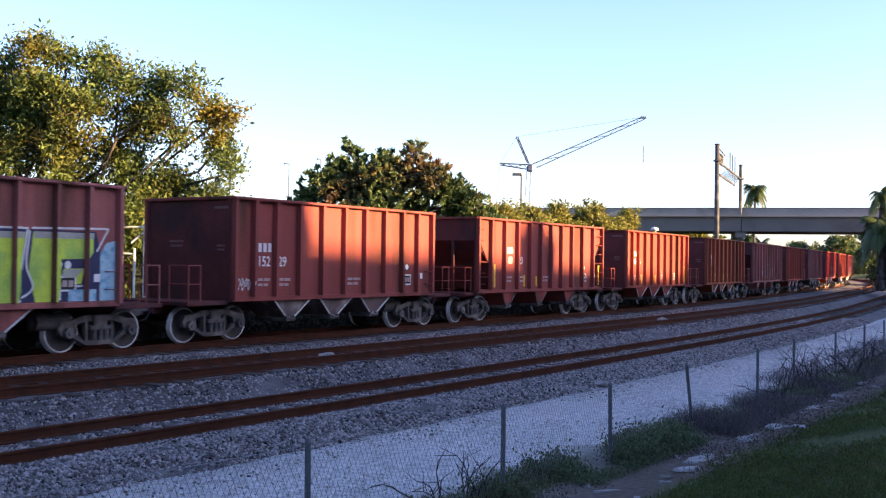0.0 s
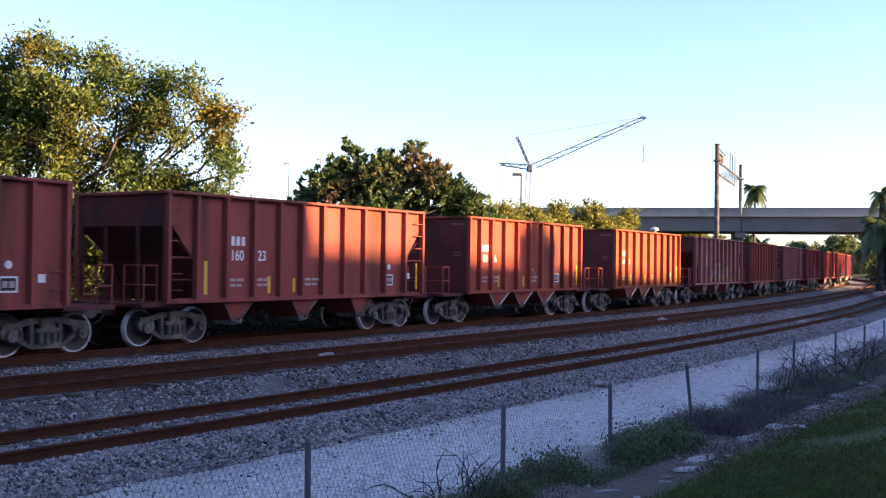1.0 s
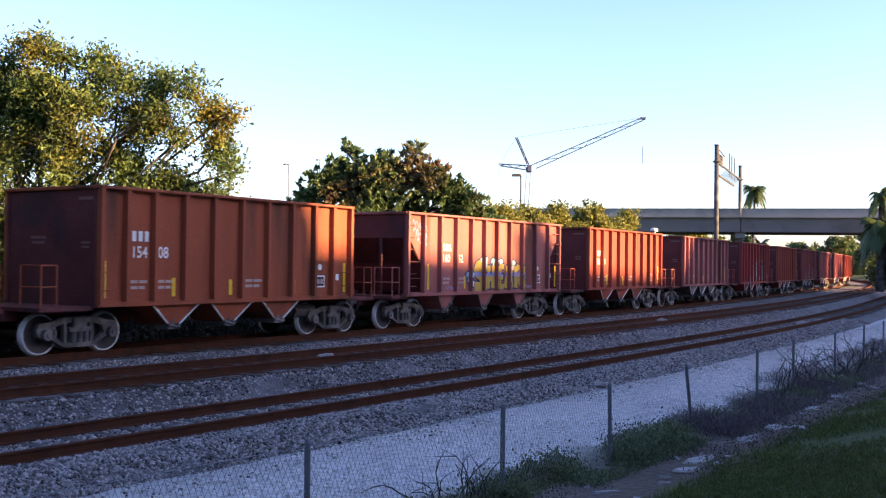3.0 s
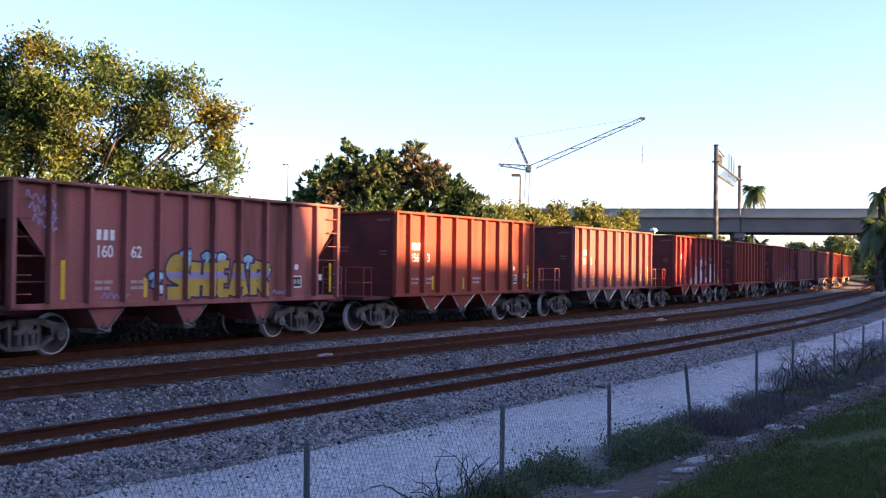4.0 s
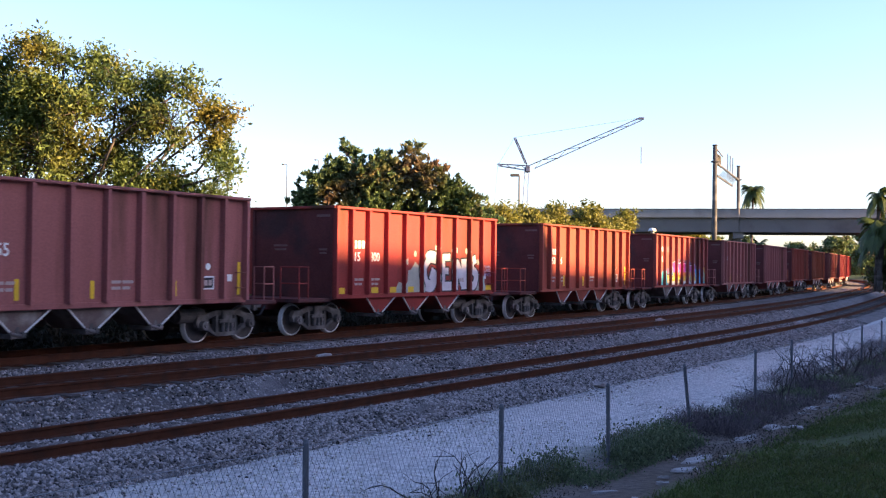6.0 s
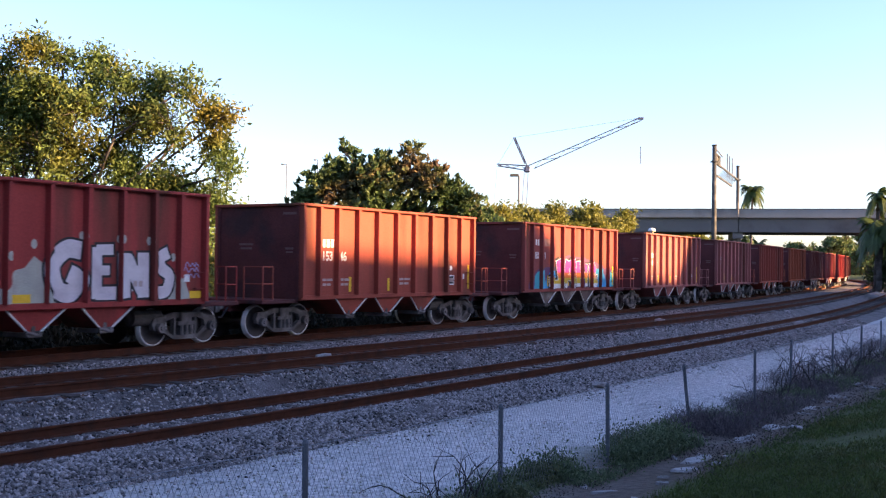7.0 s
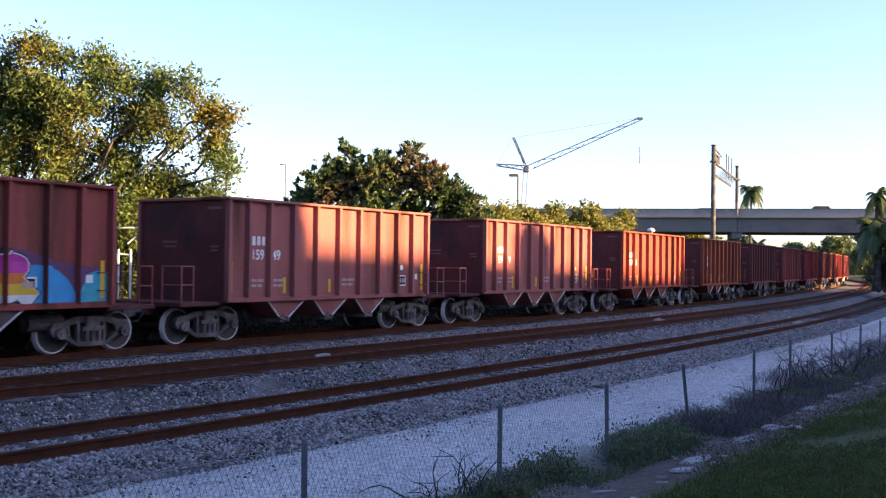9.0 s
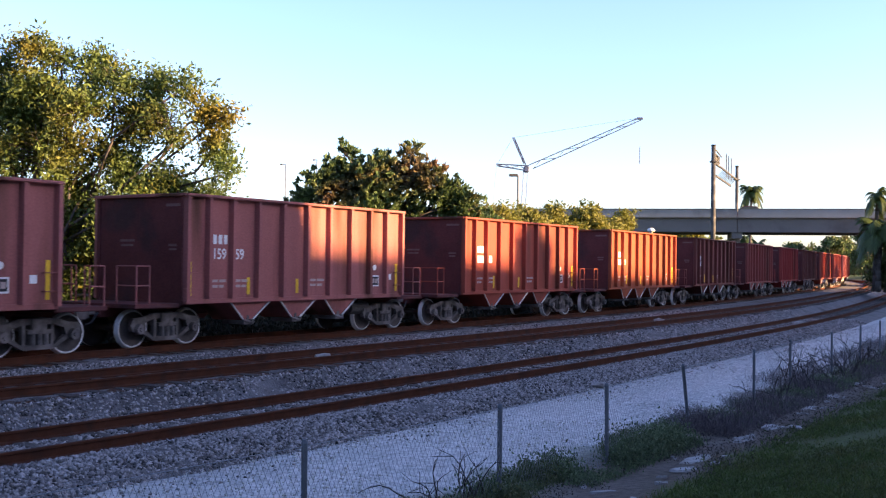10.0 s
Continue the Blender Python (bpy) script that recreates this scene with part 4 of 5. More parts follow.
        S = [([(-1.40, 2.36), (-1.12, 1.42)], 0.42), ([(-1.1, 1.36), (-2.1, 1.36)], 0.32), ([(-2.1, 1.3), (-2.14, 1.66)], 0.24), ([(-0.72, 1.26), (-0.46, 2.34)], 0.42), ([(0.14, 1.26), (-0.2, 2.36)], 0.42), ([(-0.5, 1.62), (0.0, 1.62)], 0.22),
             ([(0.62, 1.26), (0.58, 2.32)], 0.40), ([(1.40, 1.26), (1.36, 2.2)], 0.36), ([(0.66, 1.72), (1.34, 1.72)], 0.26), ([(1.98, 1.26), (1.88, 2.22)], 0.40), ([(1.92, 2.14), (2.34, 2.0), (2.06, 1.70)], 0.30), ([(2.12, 1.68), (2.6, 1.26)], 0.40)]
        letter_strokes(car, S, [(1.1, 1.38, "pale"), (1.38, 1.62, "bright"), (1.62, 1.84, "orange"), (1.84, 2.08, "magenta"), (2.08, 2.7, "pink")], "striped spray-painted stroke", "black", "pale", shade=0.15)


def build_train():
    proto = {}
    for n, kind, tint, a, b, strips in SPEC:
        if kind not in proto:
            car = proto[kind] = hopper_car(kind, PAINT["brown"])
        else:
            car = copy_thing(proto[kind], Matrix())
        FLEET.append((n, kind, tint, a, b, strips, car))
    for n, kind, tint, a, b, strips, car in FLEET:
        for o in car.children_recursive:
            for sl in o.material_slots:
                if sl.material == PAINT["brown"]:
                    sl.link = "OBJECT"
                    sl.material = M["hopper"] if n in (6, 9, 0) and o.name.startswith("hopper_pocket") else PAINT[tint]
        marks(car, kind, a, b, strips, {0: -0.2, 9: 0.2, 1: -0.05}.get(n, 0.0))
        graffiti(car, n)
        extra = {-1: " with lime green graffiti", 4: " with ochre graffiti", 7: " with white graffiti", 9: " with striped magenta and cyan graffiti"}.get(n, " with ribbed steel sides")
        tagged(car, COLOURS[tint] + " open-topped hopper car" + extra, "freight car")
        car.matrix_world = car_pose(n, 0)


build_train()


# ---- trees and plants ----
def leaf_cloud(centres, outward, per, spread, size, rnd, rosette=False, droop=0.3, long=1.9):
    """Many small folded leaves round clump centres, as vertices and faces."""
    n = len(centres) * per
    c = np.repeat(np.asarray(centres), per, 0)
    d = np.repeat(np.asarray(outward), per, 0)
    pos = c + rnd.normal(0, 1, (n, 3)) * spread
    ax = rnd.normal(0, 1, (n, 3)) + d * (1.6 if rosette else 0.6)
    ax[:, 2] -= droop
    ax /= np.linalg.norm(ax, axis=1)[:, None] + 1e-9
    side = np.cross(ax, rnd.normal(0, 1, (n, 3)))
    side /= np.linalg.norm(side, axis=1)[:, None] + 1e-9
    up = np.cross(side, ax)
    s = size * rnd.uniform(0.6, 1.35, n)[:, None]
    if rosette:
        pos = c + ax * s * 0.4 + rnd.normal(0, 1, (n, 3)) * spread * 0.35
    a, b = pos - ax * s * long / 2, pos + ax * s * long / 2
    l, r = pos - side * s * 0.42 + up * s * 0.16, pos + side * s * 0.42 + up * s * 0.16
    v = np.stack([a, l, b, r], 1).reshape(-1, 3)
    i = np.arange(n)[:, None] * 4
    f = np.concatenate([i + [0, 2, 1], i + [0, 3, 2]], 1).reshape(-1, 3)
    return v, f


def cloud_mesh(name, v, f, mat):
    me = bpy.data.meshes.new(name)
    me.vertices.add(len(v))
    me.vertices.foreach_set("co", np.asarray(v, np.float32).ravel())
    me.loops.add(len(f) * 3)
    me.loops.foreach_set("vertex_index", np.asarray(f, np.int32).ravel())
    me.polygons.add(len(f))
    me.polygons.foreach_set("loop_start", np.arange(0, len(f) * 3, 3, dtype=np.int32))
    me.update(calc_edges=True)
    me.materials.append(mat)
    return me


def limb(bm, a, b, r0, r1, rnd, bend=0.12, n=6, pieces=3):
    a, b = Vector(a), Vector(b)
    L = (b - a).length
    pts = [a.lerp(b, i / pieces) + (Vector(rnd.normal(0, 1, 3)) * L * bend * 0.5 if 0 < i < pieces else Vector()) for i in range(pieces + 1)]
    for i in range(pieces):
        tube(bm, pts[i], pts[i + 1], r0 + (r1 - r0) * i / pieces, r0 + (r1 - r0) * (i + 1) / pieces, n)
    return pts[-1]


def leafy_tree(name, label, x, y, z, lobes, mat, seed, fork=2.2, trunk=0.22, clumps=26, per=26, spread=0.3, size=0.16, rosette=False, gap=-1.0, low=0.95):
    """A tree whose crown fills some lobes (dx, dy, dz, radius, flatness) with leaf clumps on limbs and twigs."""
    rnd = np.random.RandomState(seed)
    t = thing(name, label, "tree", m=Matrix.Translation((x, y, z)))
    bm = bmesh.new()
    top = limb(bm, (0, 0, -0.3), (rnd.uniform(-0.2, 0.2), rnd.uniform(-0.2, 0.2), fork), trunk * 1.25, trunk * 0.85, rnd, 0.05, 10, 4)
    centres, out = [], []
    for dx, dy, dz, r, flat in lobes:
        c = Vector((dx, dy, dz))
        limb(bm, top, c, trunk * (0.6 if gap < -0.9 else 0.38), trunk * 0.2, rnd, 0.16, 7, 4)
        k = int(clumps * (r / 1.6) ** 2)
        for i in range(k):
            d = rnd.normal(0, 1, 3)
            d /= np.linalg.norm(d)
            if d[2] < -low:
                d[2] *= -0.5
            rr = r * rnd.uniform(0.3, 1.0) * (1.12 if rnd.rand() < 0.12 else 1.0)
            p = np.array([dx, dy, dz]) + d * rr * np.array([1, 1, flat])
            if i % 3 == 0:
                limb(bm, c if gap < -0.9 else c.lerp(Vector(p), 0.3), p, trunk * (0.16 if gap < -0.9 else 0.09), 0.01, rnd, 0.2, 4, 2)
            if noise.noise((p[0] * 0.95 + seed, p[1] * 0.2, p[2] * 0.95)) > gap:
                centres.append(p)
                out.append(d + np.array([0, 0, 0.4]))
    part("trunk", bm, M["bark"], t, "grey-brown trunk and branching limbs", True)
    v, f = leaf_cloud(centres, out, per, spread, size, rnd, rosette)
    part("crown", cloud_mesh("crown", v, f, mat), None, t)
    return t


def at_line(s, o):
    x, y, th = on_line(s, o)
    return float(x), float(y), float(np.interp(o, PROFILE_O, PROFILE_Z))


def lobes_in(rnd, n, rx, ry, z0, z1, r0, r1):
    out = []
    for i in range(n):
        a, q = rnd.uniform(0, math.tau), math.sqrt(rnd.uniform(0, 1))
        h = rnd.uniform(0, 1)
        k = 1.0 - 0.55 * h
        out.append((math.cos(a) * q * rx * k, math.sin(a) * q * ry * k, z0 + (z1 - z0) * h, rnd.uniform(r0, r1), 0.8))
    return out


def palm(x, y, z, height, frond, count, seed, label="tall palm with a dark drooping crown"):
    rnd = np.random.RandomState(seed)
    t = thing("palm_tree", label, "palm tree", m=Matrix.Translation((x, y, z)))
    bm = bmesh.new()
    limb(bm, (0, 0, -0.3), (0.2, 0, height), 0.28, 0.16, rnd, 0.01, 10, 6)
    part("trunk", bm, M["bark"], t, "", True)
    for i in range(count):
        a = i * 2.399 + rnd.uniform(-0.2, 0.2)
        rise = rnd.uniform(-0.5, 1.25)
        droop = rnd.uniform(0.75, 1.15)
        V, F, pts = [], [], []
        for k in range(9):
            u = k / 8
            out = frond * (u - 0.28 * u * u)
            pts.append(np.array([math.cos(a) * out + 0.2, math.sin(a) * out, height + frond * (rise * u - droop * u * u)]))
        side = np.array([-math.sin(a), math.cos(a), 0])
        for k in range(1, 9):
            d = pts[k] - pts[k - 1]
            for q in range(4):
                b = pts[k - 1] + d * q / 4
                w = frond * 0.26 * math.sin(math.pi * min(0.97, (k + q / 4) / 9.4 + 0.06)) * rnd.uniform(0.8, 1.1)
                for sd in (-1, 1):
                    j = len(V)
                    tip = b + d * 0.7 + side * sd * w + np.array([0, 0, -0.6 * w])
                    V += [b, b + d * 0.34, tip + d * 0.12, tip]
                    F += [(j, j + 1, j + 2), (j, j + 2, j + 3)]
        part("frond", cloud_mesh("frond", np.array(V), np.array(F), M["frond"]), None, t)
    return t


def build_trees():
    r = random.Random(11)
    x, y, z = at_line(40.5, -12.5)
    # a broad spreading tree behind the train
    lobes = [(-6.0, 0.4, 6.8, 2.6, 0.85), (-4.6, -0.6, 9.0, 1.8, 0.8), (-2.4, 0.5, 9.2, 1.5, 0.8), (-0.9, 0.2, 8.8, 1.2, 0.9), (0.2, -0.4, 10.5, 0.95, 0.9), (-0.9, 0.3, 9.9, 0.9, 0.9), (0.5, -0.5, 9.3, 1.0, 0.9), (-0.3, 0.6, 8.0, 1.4, 0.9), (1.1, 0.4, 10.2, 1.0, 0.9), (2.6, 0.2, 10.1, 1.0, 0.9), (3.5, -0.4, 9.5, 0.9, 0.9),
             (4.8, 0.3, 9.3, 1.0, 0.9), (6.0, -0.3, 9.3, 0.9, 0.9), (7.0, 0.3, 8.5, 0.85, 0.85), (7.7, -0.2, 8.4, 0.5, 0.9), (7.2, 0.3, 7.2, 0.9, 1.0), (7.5, -0.3, 6.0, 0.8, 1.0), (6.9, 0.4, 4.9, 1.2, 0.9), (5.6, -0.6, 7.9, 1.2, 0.8),
             (4.0, 0.6, 8.0, 1.4, 0.8), (2.2, -0.7, 8.3, 1.6, 0.8), (0.4, 0.6, 8.4, 1.4, 0.8), (-1.8, 0.8, 7.2, 2.0, 0.8), (0.8, -0.4, 6.6, 1.8, 0.8), (3.0, 0.5, 6.4, 1.5, 0.8), (5.0, 0.4, 5.7, 1.3, 0.7), (-4.0, -0.8, 5.6, 2.4, 0.8),
             (-1.5, -0.6, 4.8, 2.3, 0.8), (1.5, 0.8, 4.7, 2.1, 0.8), (4.0, -0.8, 4.2, 1.8, 0.8), (6.0, 0.5, 3.4, 1.7, 0.8), (2.8, 0.3, 3.2, 1.9, 0.8), (-0.2, 0.6, 3.1, 1.9, 0.8), (-3.2, 0.4, 3.2, 2.1, 0.8), (-6.5, 0.2, 4.0, 2.3, 0.8), (4.6, 1.0, 2.0, 1.7, 0.8), (1.2, 1.2, 1.8, 1.7, 0.8)]
    leafy_tree("broadleaf_tree", "large spreading tree with sunlit olive-green and yellowing leaves", x - 1.6, y, z, lobes, M["leaf"], 3, 2.0, 0.2, 185, 26, 0.22, 0.10, gap=-0.24)
    x, y, z = at_line(64, -14.5)
    lobes = [(-4.2, 0.2, 5.6, 1.2, 0.9), (-2.7, -0.4, 6.9, 1.8, 0.9), (-1.2, 0.4, 7.5, 1.7, 0.9), (0.3, -0.3, 7.5, 1.8, 0.9), (2.0, 0.4, 7.9, 1.5, 0.9), (3.4, -0.2, 7.1, 1.5, 0.9), (4.8, 0.3, 6.1, 1.4, 0.9), (-3.0, 0.6, 4.2, 2.0, 0.85),
             (0.0, -0.8, 5.2, 2.4, 0.85), (2.5, 0.7, 4.9, 2.2, 0.85), (4.8, -0.4, 3.7, 1.9, 0.85), (-1.5, 0, 9.0, 0.75, 1.3), (2.2, 0, 9.1, 0.75, 1.3), (-4.6, -0.3, 3.6, 1.6, 0.85), (0.0, 0.4, 2.6, 2.2, 0.8), (6.0, 0, 3.0, 1.4, 0.8), (-3.6, 0.3, 6.4, 1.2, 0.9), (0.4, 0.4, 8.3, 1.2, 0.9), (3.2, 0.3, 7.8, 1.2, 0.9), (4.4, 0.2, 6.8, 1.2, 0.9), (-2.2, 0, 7.9, 1.0, 1.0), (5.6, 0, 6.0, 1.1, 0.9), (6.6, 0, 4.9, 1.2, 0.9), (-0.6, 0.2, 7.0, 2.0, 0.9)]
    leafy_tree("broadleaf_tree", "dense dark-green tree with reddish leaves and upright leaf rosettes", x - 0.3, y, z, lobes, M["leafd"], 8, 1.6, 0.25, 120, 20, 0.2, 0.165, True)
    for s, o, h, w in ((70, -15.5, 5.0, 2.4), (75, -15, 6.0, 2.6), (80, -15, 6.7, 2.4), (85.5, -14, 7.0, 2.6), (91, -14.5, 7.4, 2.8), (97, -14, 7.7, 2.6), (102, -14.5, 8.2, 2.6), (106.5, -14, 8.0, 2.0), (52, -13, 2.4, 1.6), (56, -17, 3.0, 2.0), (46, -19, 4.4, 2.8), (40, -19, 5.4, 3.0), (34, -18, 5.8, 3.0), (28, -17, 5.5, 3.0)):
        x, y, z = at_line(s, o)
        rr = random.Random(int(s))
        leafy_tree("broadleaf_tree", "low bushy tree with yellow-green leaves behind the train", x, y, z, lobes_in(rr, 13, w, w, 1.4, h - 0.5, 1.0, 1.5), M["leafy"], int(s), 1.2, 0.14, 66, 20, 0.2, 0.165)
    # trees beyond the bridge and along the far bend
    for x, y, h, w, mt in ((45, 190, 9.5, 5, "leafy"), (50, 196, 9.0, 4.0, "leafy"), (60, 210, 8, 4, "leafd"), (88, 262, 8.5, 5, "leafd"), (97, 258, 10.5, 5, "leafd"), (99, 238, 15.5, 4.2, "leafd"), (103.5, 240, 18, 4.5, "leafd"), (109, 244, 19, 5, "leafd"),
                           (117, 262, 12, 6, "leafd"), (92, 300, 9, 6, "leafd"), (104, 300, 9, 6, "leafd"), (80, 300, 8, 5, "leafd"), (116, 300, 12, 7, "leafd"), (30, 230, 9, 6, "leafd"), (15, 215, 9, 6, "leafd"), (0, 215, 8, 6, "leafd"),
                           (-20, 150, 6, 6, "leafd"), (-34, 130, 6, 6, "leafd"), (-48, 110, 6, 6, "leafd")):
        rr = random.Random(int(x * 7 + y))
        leafy_tree("broadleaf_tree", "distant dark-green tree beyond the tracks", x, y, -0.6, lobes_in(rr, 8, w, w, 1.8, h - 1.2, w * 0.34, w * 0.5), M[mt], int(y + x), 1.5, 0.25, 22, 16, 0.4, 0.5)
    palm(52.4, 176, -0.6, 15.8, 2.9, 34, 4)
    palm(40.2, 96, 0.4, 8.6, 1.7, 26, 6)
    palm(40.0, 95, 0.4, 5.6, 3.0, 44, 12, "stout palm with a heavy skirt of hanging fronds")
    palm(42.4, 94, 0.4, 5.0, 3.2, 40, 13, "stout palm with a heavy skirt of hanging fronds")
    under = [(-0.6, 0, 1.0, 1.0, 1.0), (0.6, 0.4, 2.0, 1.5, 1.0), (1.8, 0, 3.4, 1.8, 1.0), (2.4, 0, 1.4, 1.6, 1.0)]
    leafy_tree("broadleaf_tree", "dark bushy undergrowth below the palms", 41.5, 97.0, 0.3, under, M["frond"], 61, 1.0, 0.15, 80, 20, 0.3, 0.17)
    palm(76, 250, -0.6, 8.5, 3.2, 16, 9)
    palm(54, 186, -0.6, 8.0, 2.6, 16, 10)


build_trees()


# ---- unseen blocks and trees added across the verge to shade the line ----
def toward_sun(s, z, reach):
    x, y, _ = on_line(s, 1.6)
    k = reach / math.cos(radians(SUN_EL))
    return Vector((x, y, z)) + TO_SUN * k


def shade_block(label, s0, z0, s1, z1, reach):
    """An added, unseen flat-roofed block whose roofline bounds the sunlight on the train."""
    a, b = toward_sun(s0, z0, reach), toward_sun(s1, z1, reach + (z0 - z1) / math.tan(radians(SUN_EL)))
    d = (b - a).normalized()
    side = Vector((d.y, -d.x, 0))
    if side.dot(TO_SUN) < 0:
        side = -side
    hall = thing("building", label, "building")

    def block(name, p, q, depth, zl, zh, mat):
        bm = bmesh.new()
        vs = [bm.verts.new((v.x, v.y, zl)) for v in (p, q, q + side * depth, p + side * depth)]
        ws = [bm.verts.new((v.co.x, v.co.y, zh)) for v in vs]
        bm.faces.new(vs[::-1])
        bm.faces.new(ws)
        for k in range(4):
            bm.faces.new((vs[k], vs[(k + 1) % 4], ws[(k + 1) % 4], ws[k]))
        part(name, bm, mat, hall)

    n = max(3, int((b - a).length / 5))
    for i in range(n):
        block("wall", a.lerp(b, i / n), a.lerp(b, (i + 1) / n), 0.25, 0.2, a.z - 0.3, M["wallw"])
    block("roof", a, b, 12.0, a.z - 0.3, a.z, M["concrete"])


def build_shade():
    # blocks added out of view; their rooflines set the shade on the cars
    shade_block("long low pale block added out of view to shade the train", 29.0, 2.78, 72.5, 1.35, 48)
    shade_block("taller pale block added out of view to shade the train", -60.0, 5.0, 36.9, 4.6, 44)
    shade_block("pale block added out of view to shade the bend", 72.0, 4.3, 127, 4.2, 46)
    # unseen trees added beside them: where their shade falls along the train, how far off, how high on the train, half
    # width
    for i, (s, reach, zt, w, per) in enumerate(((37.2, 38, 4.4, 1.7, 24), (51.6, 42, 3.9, 2.4, 26), (72.5, 42, 3.6, 2.0, 26), (131, 42, 4.2, 4, 20), (141, 42, 2.6, 5, 12))):
        c = toward_sun(s, zt, reach)
        h = c.z - 0.6
        rr = random.Random(90 + i)
        lobes = lobes_in(rr, int(10 + w * 2), w * 0.72, w * 0.72, h * 0.5, h - w * 0.30, w * 0.30, w * 0.42)
        leafy_tree("broadleaf_tree", "tall leafy tree added out of view to shade the train", c.x, c.y, 0.6, lobes, M["leaf"], 200 + i, h * 0.22, 0.2, 44, per, 0.3, 0.3)
    # unseen trees added to keep skylight off the car ends
    for i, (s, o) in enumerate(((-6, -13), (-18, -12), (-30, -13), (-44, -12), (-4, 17), (-14, 16), (-26, 17), (-40, 16), (-56, 14), (-58, -10), (26, -13), (18, -12), (9, -12), (0, -12), (-4, 25), (-12, 27), (-26, 26))):
        x, y, z = at_line(s, o)
        rr = random.Random(300 + i)
        leafy_tree("broadleaf_tree", "leafy tree added behind the viewpoint to cut skylight", x, y, z, lobes_in(rr, 18, 4.4, 4.4, 3.0, 14.5, 2.0, 2.8), M["leaf"], 300 + i, 2.5, 0.3, 30, 18, 0.4, 0.42)


build_shade()


# ---- overpass, gantry, crane, lamps ----
BR_A, BR_DIR = Vector((56.6, 140.0, 0)), Vector((-0.9755, 0.2202, 0))
BR_IN = Vector((0.2202, 0.9755, 0))


def on_bridge(u, v, z):
    """A place u metres along the bridge from the bend's side and v metres behind its face."""
    return BR_A + BR_DIR * u + BR_IN * v + Vector((0, 0, z))


def slab(name, parent, mat, u0, u1, v0, v1, z0, z1, label=""):
    bm = bmesh.new()
    c = [[bm.verts.new(on_bridge(u, v, z)) for u, v in ((u0, v0), (u1, v0), (u1, v1), (u0, v1))] for z in (z0, z1)]
    bm.faces.new(c[0][::-1])
    bm.faces.new(c[1])
    for i in range(4):
        bm.faces.new((c[0][i], c[0][(i + 1) % 4], c[1][(i + 1) % 4], c[1][i]))
    return part(name, bm, mat, parent, label)


def build_bridge():
    br = thing("road_overpass", "grey concrete road overpass with dark girders crossing the tracks", "bridge")
    for u0, u1 in ((-140, -60.1), (-60, -18.1), (-18, 15.9), (16, 49.9), (50, 84)):
        slab("deck", br, M["concrete"], u0, u1, 0.3, 14, 9.0, 9.2)
        slab("parapet", br, M["concrete"], u0, u1, 0.0, 0.3, 9.05, 10.18, "pale concrete parapet")
        slab("coping", br, M["girder"], u0, u1, -0.06, 0.36, 10.18, 10.28, "dark concrete coping")
        slab("parapet", br, M["concrete"], u0, u1, 14.0, 14.3, 9.05, 10.18)
        for v in (0.55, 3.7, 6.9, 10.1, 13.2):
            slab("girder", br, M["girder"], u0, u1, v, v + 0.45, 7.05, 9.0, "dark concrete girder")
    for u in (-18, 16, 50):
        for v in (2.5, 11.2):
            bm = tube(bmesh.new(), on_bridge(u, v, -0.9), on_bridge(u, v, 6.2), 0.55, n=16)
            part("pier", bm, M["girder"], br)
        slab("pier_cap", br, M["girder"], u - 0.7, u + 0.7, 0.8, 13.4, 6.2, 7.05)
    # embankment walls at the ends
    slab("abutment", br, M["concrete"], 84, 86, 0, 14.3, -1, 10.18)
    slab("abutment", br, M["concrete"], -142, -140, 0, 14.3, -1, 10.18)
    g = thing("sign_gantry", "dark steel highway sign gantry on two tall posts", "gantry")
    a, b = Vector((35.4, 135.0, 0)), Vector((46.3, 162.5, 0))
    for p, r0, r1 in ((a, 0.36, 0.28), (b, 0.30, 0.24)):
        bm = tube(bmesh.new(), p + Vector((0, 0, -0.8)), p + Vector((0, 0, 17.9)), r0, r1, 14)
        tube(bm, p + Vector((0, 0, 17.9)), p + Vector((0, 0, 18.05)), r1 + 0.06, r1 + 0.06, 14)
        box(bm, p.x - 0.42, p.x + 0.42, p.y - 0.42, p.y + 0.42, 15.75, 15.95, 0.03)
        part("post", bm, M["pole"], g, "weathered steel post", True)
    across = Vector((0.93, -0.37, 0))
    bm = tube(bmesh.new(), a + Vector((0, 0, 15.85)), b + Vector((0, 0, 15.85)), 0.15, n=8)
    tube(bm, a + Vector((0, 0, 17.75)), a.lerp(b, 0.30) + Vector((0, 0, 17.35)), 0.09, n=6)
    for i in range(12):
        p = a.lerp(b, 0.4 + 0.05 * i)
        tube(bm, p + Vector((0, 0, 15.85)), p - across * 0.9 + Vector((0, 0, 14.95)), 0.045, n=5)
    part("beam", bm, M["pole"], g, "dark steel cross beam with catwalk brackets")
    p, q = a.lerp(b, 0.09), a.lerp(b, 0.36)
    o = across * -0.5
    bm = bmesh.new()
    for k in range(8):
        z = 16.1 + 0.2 * k
        tube(bm, p + o + Vector((0, 0, z)), q + o + Vector((0, 0, z)), 0.085, n=5)
    for k in range(5):
        c = p.lerp(q, k / 4) + o
        tube(bm, c + Vector((0, 0, 16.0)), c + Vector((0, 0, 17.6)), 0.06, n=5)
    part("sign_back", bm, M["pole"], g, "ribbed back of a road sign")
    for f in (0.50, 0.60, 0.72):
        p = a.lerp(b, f)
        part("sign_hanger", tube(bmesh.new(), p + Vector((0, 0, 15.0)), p + Vector((0, 0, 18.4)), 0.07, n=6), M["pole"], g)
